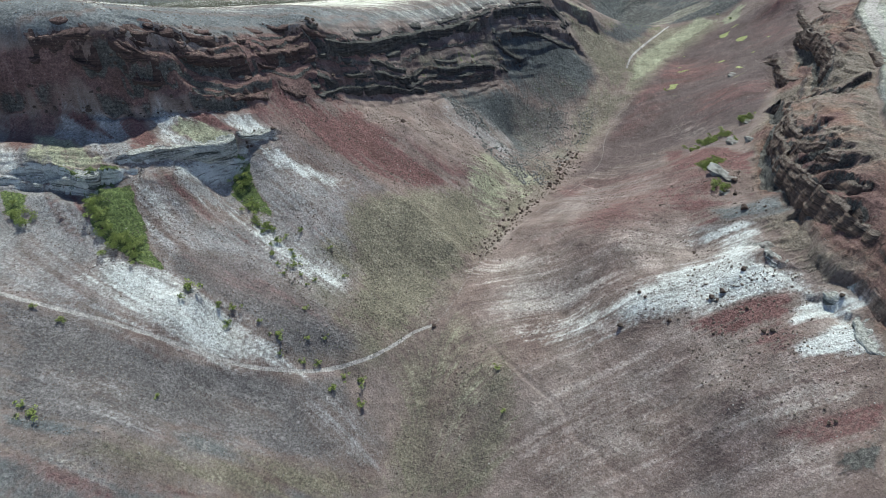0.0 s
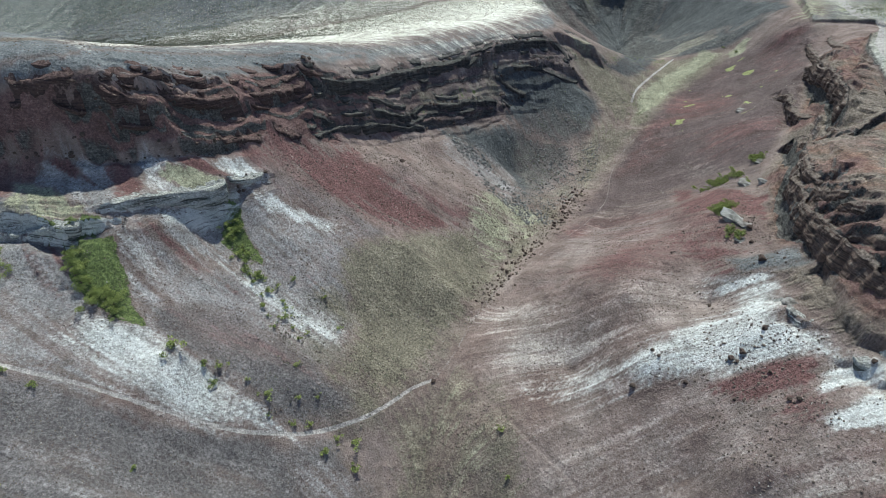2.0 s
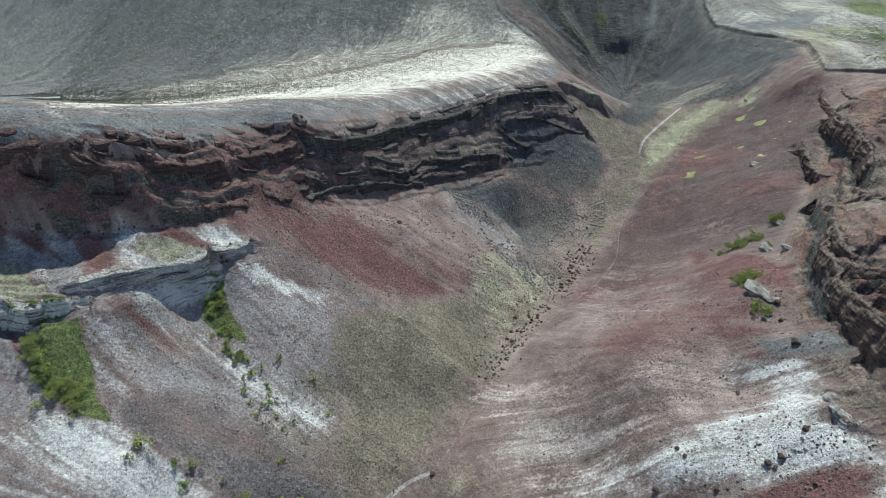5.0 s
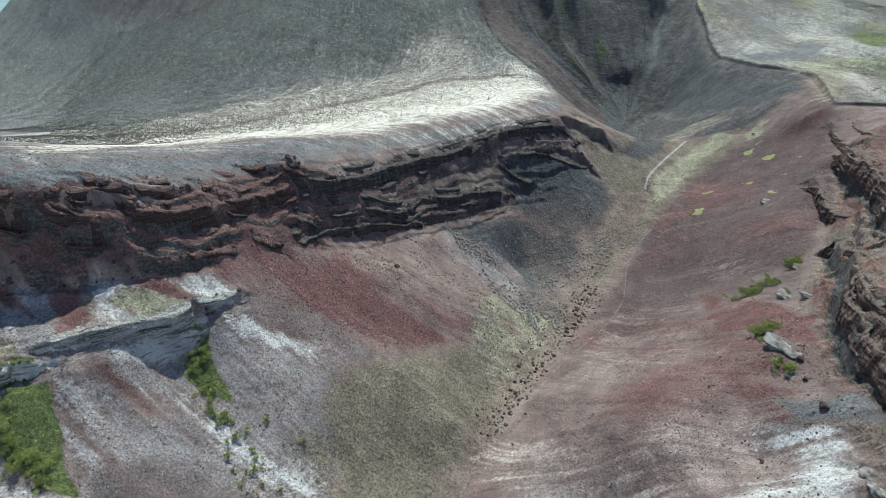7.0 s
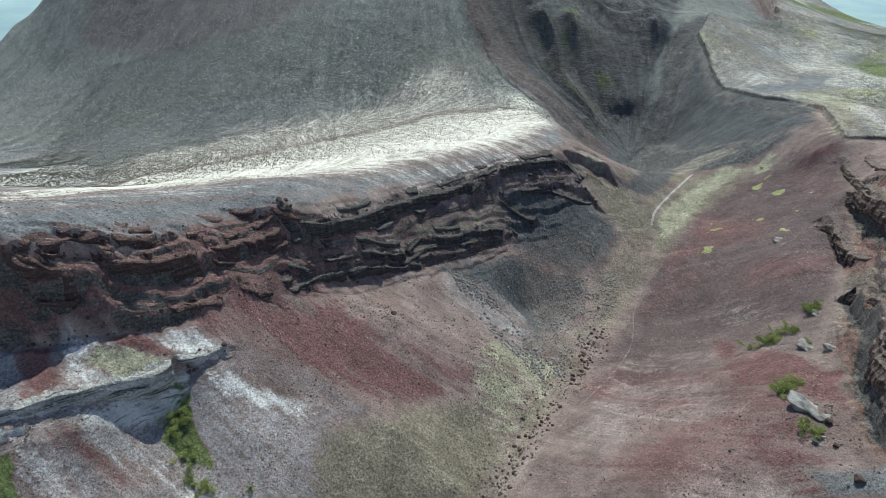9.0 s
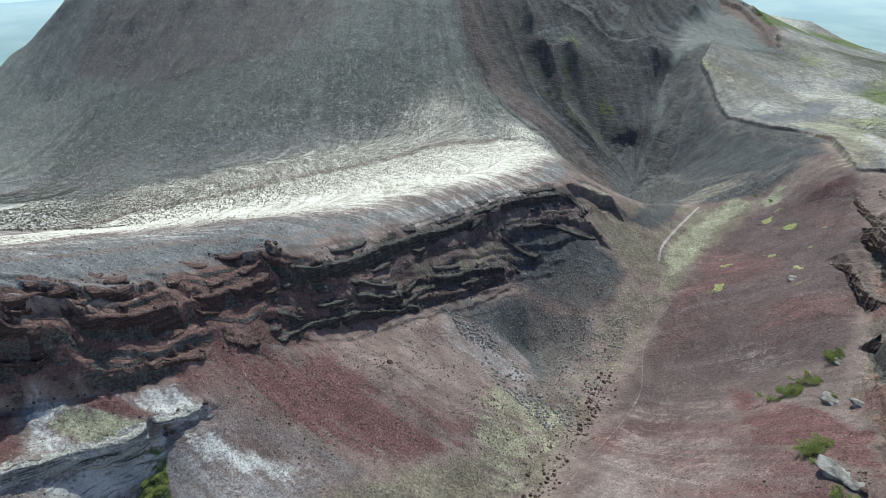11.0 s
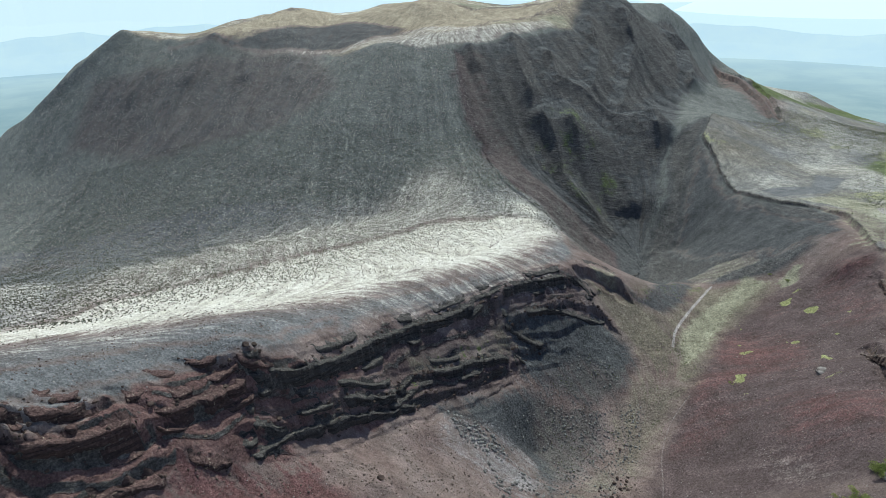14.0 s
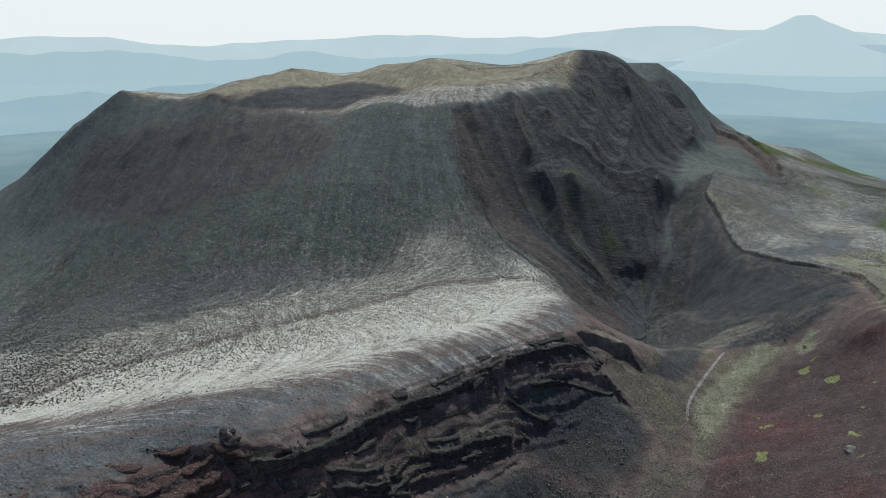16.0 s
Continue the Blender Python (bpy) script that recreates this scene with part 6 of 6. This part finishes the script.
rng = np.random.default_rng(21)
ZONES = {
    "talus": ([(2, 254), (14, 250), (42, 283), (62, 306), (80, 280), (71, 256), (45, 224), (25, 239)], 1500, 0.35, 1.3),
    "grey_run": ([(2, 254), (16, 256), (44, 226), (52, 222), (36, 216), (20, 228)], 1300, 0.4, 1.6),
    "floor": ([(10, 158), (20, 160), (36, 190), (52, 214), (70, 244), (60, 252), (42, 226), (26, 200), (12, 176)], 650, 0.4, 1.5),
    "red_run": ([(-55, 192), (-5, 248), (28, 210), (5, 190), (-35, 168), (-54, 176)], 1200, 0.25, 0.95),
    "west": ([(-90, 145), (-30, 165), (0, 130), (-40, 104), (-75, 116)], 700, 0.2, 0.7),
    "east": ([(20, 110), (56, 70), (86, 70), (86, 135), (100, 180), (70, 200), (40, 160)], 1500, 0.18, 0.8),
    "east_foot": ([(62, 78), (86, 86), (90, 130), (96, 160), (84, 165), (72, 130), (60, 105)], 450, 0.3, 0.9),
    "near_floor": ([(-16, 78), (-14, 98), (-4, 118), (14, 116), (12, 84), (0, 76)], 450, 0.2, 0.8),
    "near_west": ([(-90, 72), (-85, 96), (-40, 100), (-22, 92), (-40, 72), (-70, 62)], 600, 0.15, 0.5),
    "ledges": ([(-100, 158), (-80, 172), (-50, 212), (-20, 262), (40, 310), (56, 318), (26, 276), (-10, 250), (-50, 200), (-90, 158)], 800, 0.2, 0.9),
    "far_slope": ([(100, 250), (140, 250), (175, 300), (160, 340), (130, 320), (100, 290)], 500, 0.2, 0.6),
}
GREY = rough_stone("grey_stone", (0.1, 0.105, 0.105), (0.36, 0.37, 0.36))
for name, (poly, count, small, large) in ZONES.items():
    at = sprinkle(rng, poly, count)
    scatter_rocks("scattered_stones", at, small + (large - small) * rng.random(len(at)) ** 3.0, GREY if name in ("grey_run", "talus") else STONES, "loose lava stones strewn over the scree", 31 + len(name))

LIGHT = rough_stone("pale_stone", (0.2, 0.18, 0.17), (0.5, 0.48, 0.46))
GRIT = {
    "right_slope": ([(22, 62), (22, 120), (50, 190), (90, 260), (120, 300), (175, 320), (170, 280), (125, 215), (95, 160), (90, 60)], 8000, 0.16, 0.5),
    "left_slope": ([(-110, 100), (-110, 145), (-60, 185), (0, 245), (40, 225), (10, 150), (-30, 105)], 6500, 0.16, 0.5),
    "near": ([(-110, 62), (-110, 98), (-30, 102), (20, 100), (20, 60)], 4500, 0.12, 0.4),
    "band": ([(-150, 160), (-108, 165), (-79, 182), (-48, 226), (-18, 272), (16, 300), (58, 342), (16, 309), (-31, 276), (-75, 245), (-112, 205)], 3000, 0.2, 0.6),
}
for name, (poly, count, small, large) in GRIT.items():
    for mat, share in ((LIGHT, 0.25), (STONES, 1.0)):
        at = sprinkle(rng, poly, int(count * share))
        scatter_rocks("scattered_stones", at, small + (large - small) * rng.random(len(at)) ** 2.5, mat, "small pale pumice stones strewn over the scree" if mat is LIGHT else "small dark stones strewn over the scree", 61 + len(name))

# pale stones set as back-lit grass tufts: the light is in their colour
p = rng.uniform((-330, 380), (40, 600), (42000, 2))
p = p[(inside(p[:, 0], p[:, 1], DOME_SLOPE, 2) > 0.5) & (rough(p[:, 0], p[:, 1], 22, 3, 0.6, 341) + rng.normal(0, 0.3, len(p)) > -0.1)]
scatter_rocks("scattered_stones", p, 0.4 + 0.8 * rng.random(len(p)) ** 2, LIGHT, "pale stones standing in for back-lit grass tufts on the dark dome", 75)
p = np.concatenate([np.asarray(wander(line, 1.1)) for line, fall, reach in STEPS if line[0][0] < 60 and line[0][1] > 150 and line[0][1] < 340 and fall > 1.9])
p = p + rng.normal(0, 0.8, p.shape)
scatter_rocks("scattered_stones", p, 0.6 + 1.3 * rng.random(len(p)) ** 2, LAVA, "dark broken lava blocks along the cliff's ledges", 83, BALL2)

p = np.asarray(wander([(14, 158), (22, 174), (32, 190), (45, 211), (56, 232), (66, 250)], 0.6))
p = p + rng.normal(0, 1.6, p.shape) + (-1.0, 0.5)
scatter_rocks("scattered_stones", p, 0.4 + 1.4 * rng.random(len(p)) ** 2.5, LAVA, "dark lava stones gathered along the foot of the scree", 91, BALL2)

BOULDERS = [(48.7, 108.9, 2.3), (68.8, 106.8, 2.0), (71.0, 107.1, 1.9), (59.1, 104.7, 1.5), (73.4, 130.6, 1.6), (54.0, 115.3, 1.6), (55.0, 112.9, 1.4), (85.6, 136.1, 2.6), (76.1, 110.7, 1.7), (69.6, 105.4, 1.3),
            (74.5, 91.9, 1.6), (76.1, 91.3, 1.6), (74.0, 100.0, 1.3), (66.6, 96.5, 1.1), (-1.9, 125.3, 2.0), (90.9, 155.3, 2.4), (86.9, 151.0, 2.2), (88.6, 148.0, 1.7), (-15.5, 211.2, 2.2), (77.9, 67.3, 1.1), (79.0, 67.3, 1.1)]
BOULDERS_MORE = [(90.2, 94.8, 1.7), (32.1, 195.7, 1.5), (24.5, 186.4, 1.4), (25.6, 166.8, 1.1), (20.8, 155.8, 1.1), (77.2, 165.6, 1.0), (69.9, 154.1, 1.0), (-49.5, 220.6, 2.0), (-47.6, 221.8, 2.0), (66.0, 262.0, 1.9), (60.5, 247.0, 1.8), (62.0, 249.5, 1.5)]
rng = np.random.default_rng(5)
MODELS = []
for k in range(5):
    v, f = broken_rock(rng)
    MODELS.append(mesh_of("boulder", v / 2, f, LAVA))
for k, (x, y, size) in enumerate(BOULDERS + BOULDERS_MORE):
    ob = new("boulder", MODELS[k % 5])
    ob.matrix_world = pose(x, y, float(ground_z(x, y)) + size * 0.22, 0, 0, 70 * k) @ Matrix.Scale(size, 4)
    tagged(ob, "dark angular lava boulder lying on the scree" if size < 1.9 else "large dark angular lava boulder lying on the scree", "boulder", "boulders on the crater slopes")


def leaves(rng, count, spread, size, cup=0.0):
    """Small bent leaf sprays in a rounded, gappy heap."""
    lobes = rng.normal(0, 0.45, (7, 3)) * spread
    lobes[:, 2] = np.abs(lobes[:, 2]) * 0.7 + 0.2
    vs, fs = [], []
    for k in range(count):
        c = lobes[rng.integers(7)]
        d = rng.normal(size=3)
        d /= np.linalg.norm(d)
        d[2] = abs(d[2])
        p = c + d * rng.uniform(0.2, 0.42) * np.array(spread)
        p[2] = max(p[2], 0.03)
        a, b = rng.normal(size=3), rng.normal(size=3)
        a /= np.linalg.norm(a)
        b -= a * (a @ b)
        b /= np.linalg.norm(b)
        s = size * rng.uniform(0.6, 1.4)
        n = len(vs)
        vs += [p - a * s, p + b * s * 0.45, p + a * s, p - b * s * 0.45 + np.cross(a, b) * s * 0.4]
        fs += [(n, n + 1, n + 2), (n, n + 2, n + 3)]
    return np.array(vs), fs


def twigs(rng, count, tall):
    vs, fs = [], []
    for k in range(count):
        a = rng.uniform(0, 6.28)
        top = np.array([math.cos(a) * 0.35, math.sin(a) * 0.35, 1.0]) * tall * rng.uniform(0.6, 1.0)
        n = len(vs)
        for i in range(3):
            b = 2.09 * i
            vs.append(np.array([math.cos(b), math.sin(b), 0]) * 0.035 - (0, 0, 0.12))
        vs.append(top)
        fs += [(n, n + 1, n + 3), (n + 1, n + 2, n + 3), (n + 2, n, n + 3)]
    return np.array(vs), fs


def bush_kinds(name, mat, label, spread, count, size, seeds):
    out = []
    for seed in seeds:
        g = np.random.default_rng(seed)
        ob = new(name)
        part("stem", mesh_of("stem", *twigs(g, 6, spread[2]), BARK), ob, "thin woody stem")
        part("crown", mesh_of("crown", *leaves(g, count, spread, size), mat), ob)
        out.append(tagged(ob, label, name, "%ss on the slopes" % name))
    return out


def plant(kinds, spots, seed):
    g = np.random.default_rng(seed)
    used = set()
    for k, (x, y, size) in enumerate(spots):
        m = pose(x, y, float(ground_z(x, y)) + 0.02, 0, 0, g.uniform(0, 360)) @ Matrix.Diagonal((*(size * g.uniform(0.85, 1.15, 3)), 1))
        src = kinds[k % len(kinds)]
        if id(src) in used:
            ob = copy_thing(src, m)
            ob.matrix_basis = m
        else:
            used.add(id(src))
            src.matrix_basis = m


LOW_BUSHES = [(-66.9, 114.0, 3.2), (-58.2, 110.3, 2), (-60.6, 113.3, 1.8), (-57.6, 114.5, 1.8), (-91.3, 97.1, 1.6), (-97.4, 98.6, 1.3), (-44.6, 109.6, 2.2), (-34.1, 105.8, 1.6), (-67.5, 84.3, 1.2), (-44.1, 105.3, 1.0), (-37.9, 104.7, 1.4), (-37.4, 111.0, 1.3),
              (-22.5, 104.6, 2.5), (-22.1, 98.3, 2), (-29.8, 100.3, 2), (-27.2, 104.9, 1.5), (-44.6, 134.0, 2), (-50.3, 141.0, 1.8), (-48.2, 143.5, 1.5), (-44.2, 146.9, 1.5), (-53.1, 145.0, 1.5), (-56.3, 145.3, 1.8), (16.4, 105.8, 1.6), (17.5, 94.3, 1.2)]
LOW_BUSHES_MORE = [(-33.1, 112.5, 1.3), (-39.1, 119.1, 1.3), (-50.4, 112.5, 1.2), (-45.0, 137.2, 1.5), (-30.3, 136.3, 1.4), (-35.1, 144.6, 1.2), (-86.5, 72.4, 2.2), (-89.5, 74.1, 1.6), (-51, 136, 1.6), (-47, 130, 1.4), (-42, 131, 1.2), (-46, 139, 1.3), (-52, 139.5, 1.3), (-40, 128, 1.1), (-55, 143, 1.3), (-43, 135, 1.0), (-38, 131, 1.2), (-49, 133, 1.2)]
def clump(seed, x, y, dx, dy, count, size):
    """Places for shrubs that crowd along a short line."""
    g = np.random.default_rng(seed)
    t = g.random(count)
    return [(float(a), float(b), float(s)) for a, b, s in zip(x + dx * t + g.normal(0, 1.1, count), y + dy * t + g.normal(0, 1.1, count), size * g.uniform(0.6, 1.2, count))]


OUTCROPS = [(105.5, 190, 5.2), (108, 184, 4.0), (88.5, 161, 5.0), (90.5, 157, 3.4), (87.2, 151, 2.4), (118.5, 209, 3.0), (137, 270, 4.2), (83, 116, 3.2), (82, 112.5, 2.2)]
PALE_ROCK = rough_stone("pale_rock", (0.08, 0.077, 0.074), (0.38, 0.38, 0.37), 0.8)
rng = np.random.default_rng(15)
for k, (x, y, size) in enumerate(OUTCROPS):
    v, f = broken_rock(rng, BALL3, 26, 0.4)
    ob = new("rock_outcrop", mesh_of("rock_outcrop", v * (0.65, 1.0, 0.4), f, PALE_ROCK))
    ob.matrix_world = pose(x, y, float(ground_z(x, y)) + 0.02 * size, 0, 0, 25 * k) @ Matrix.Scale(size, 4)
    tagged(ob, "pale grey weathered rock outcrop breaking through the red scree", "rock", "rock outcrops on the slope")

TALL_BUSHES = clump(1, 97, 200, 12, 4, 12, 3.0) + clump(2, 87, 169, 7, 4, 9, 2.8) + clump(3, 86.5, 152, 1, 2, 4, 2.3) + clump(4, 116, 211, 5, 3, 8, 2.8)
TALL_BUSHES += clump(5, -95, 131, 9, -10, 14, 2.6) + clump(6, -88, 124, 8, -5, 9, 2.4) + clump(7, -114, 128, 4, -5, 6, 2.4) + clump(8, -65, 162, 5, -10, 12, 1.9) + clump(9, -60, 151, 6, -7, 7, 1.5)
TALL_BUSHES += [(106.6, 191.6, 1.8), (91.4, 171.0, 1.9), (88.3, 153.7, 1.7), (112, 282, 1.2), (162, 344, 1.6), (158, 352, 1.4)]
plant(bush_kinds("bush", LEAF, "low rounded olive-green bush on the bare scree", (0.8, 0.8, 0.7), 260, 0.1, (1, 2, 3)), LOW_BUSHES + LOW_BUSHES_MORE, 3)
plant(bush_kinds("shrub", LEAF, "bright green leafy shrub in a gully of the slope", (0.8, 0.8, 0.65), 1500, 0.038, (4, 5, 6)), TALL_BUSHES, 4)


def tufts(name, places, sizes, mat, label, seed, blades=5):
    """Heath and grass clumps in one mesh: a few bent leaves each."""
    g = np.random.default_rng(seed)
    places, sizes = np.asarray(places), np.asarray(sizes)
    n = len(places)
    z = ground_z(places[:, 0], places[:, 1])
    c = np.stack([places[:, 0], places[:, 1], z], 1)
    vs, fs = [], []
    for b in range(blades):
        a = g.uniform(0, 6.28, n)
        out = np.stack([np.cos(a), np.sin(a), np.zeros(n)], 1)
        across = np.stack([-np.sin(a), np.cos(a), np.zeros(n)], 1)
        s = sizes[:, None] * g.uniform(0.7, 1.2, (n, 1))
        lift = np.array([[0, 0, 1.0]])
        quad = [c - across * s * 0.3, c + across * s * 0.3, c + out * s * 0.45 + across * s * 0.22 + lift * s * 0.55, c + out * s * 0.3 - across * s * 0.25 + lift * s * 0.6]
        vs.append(np.stack(quad, 1).reshape(-1, 3))
        fs.append(np.arange(n * 4).reshape(n, 4) + b * n * 4)
    return tagged(new(name, mesh_of(name, np.concatenate(vs), np.concatenate(fs), mat)), label, "plants", kind="stuff")


rng = np.random.default_rng(77)
q = rng.uniform((-260, 200), (70, 500), (120000, 2))
back = q[:, 1] - np.interp(q[:, 0], [-240, -125, -88, -48, 16, 60], [60, 175, 226, 267, 310, 345])
keep = ((inside(q[:, 0], q[:, 1], FIELD, 2) > 0.5) | (inside(q[:, 0], q[:, 1], DOME_SLOPE, 2) > 0.5)) & (back > 8) & (rng.random(len(q)) < np.clip((back - 14) / 120, 0.012, 0.7))
HEATH = leafage("heath", (0.1, 0.105, 0.075), (0.22, 0.22, 0.165))
tufts("heath_tufts", q[keep], rng.uniform(0.25, 0.65, keep.sum()), HEATH, "small dark heath tufts dotted over the pale cinder field", 8)
q = rng.uniform((200, 250), (440, 620), (60000, 2))
keep = (inside(q[:, 0], q[:, 1], EAST_LAND, 1) > 0.9) & (inside(q[:, 0], q[:, 1], COVER["dark"][0], 1) < 0.5) & (rough(q[:, 0], q[:, 1], 60, 4, 0.6, 101) * 1.3 + 0.5 * np.clip((q[:, 0] - 235) / 60, -1, 1) + rng.normal(0, 0.2, len(q)) > 0.25)
tufts("scrub", q[keep], rng.uniform(0.3, 0.7, keep.sum()), SCRUB, "low dark green scrub on the plateau beyond the crater", 9, 6)
q = rng.uniform((-60, 70), (60, 240), (9000, 2))
keep = (sum(inside(q[:, 0], q[:, 1], p, 3) for p in COVER["olive"][:4]) > 0.4) & (rough(q[:, 0], q[:, 1], 7, 3, 0.6, 321) > 0.0)
p = rng.uniform((40, 220), (165, 375), (4500, 2))
hump = [(66, 340), (90, 336), (120, 368), (150, 360), (155, 346), (128, 325), (106, 297), (96, 286), (70, 250), (48, 226), (30, 240), (44, 284), (66, 312)]
hold = (inside(p[:, 0], p[:, 1], hump, 2) > 0.5) & (rough(p[:, 0], p[:, 1], 9, 3, 0.6, 331) > 0.1)
tufts("scrub", p[hold], rng.uniform(0.3, 0.6, hold.sum()), SCRUB, "low dark shrubs dotted over the saddle and talus", 12, 7)
tufts("grass_tufts", q[keep], rng.uniform(0.2, 0.55, keep.sum()), TUFT, "dry olive grass tufts on the crater floor", 10)
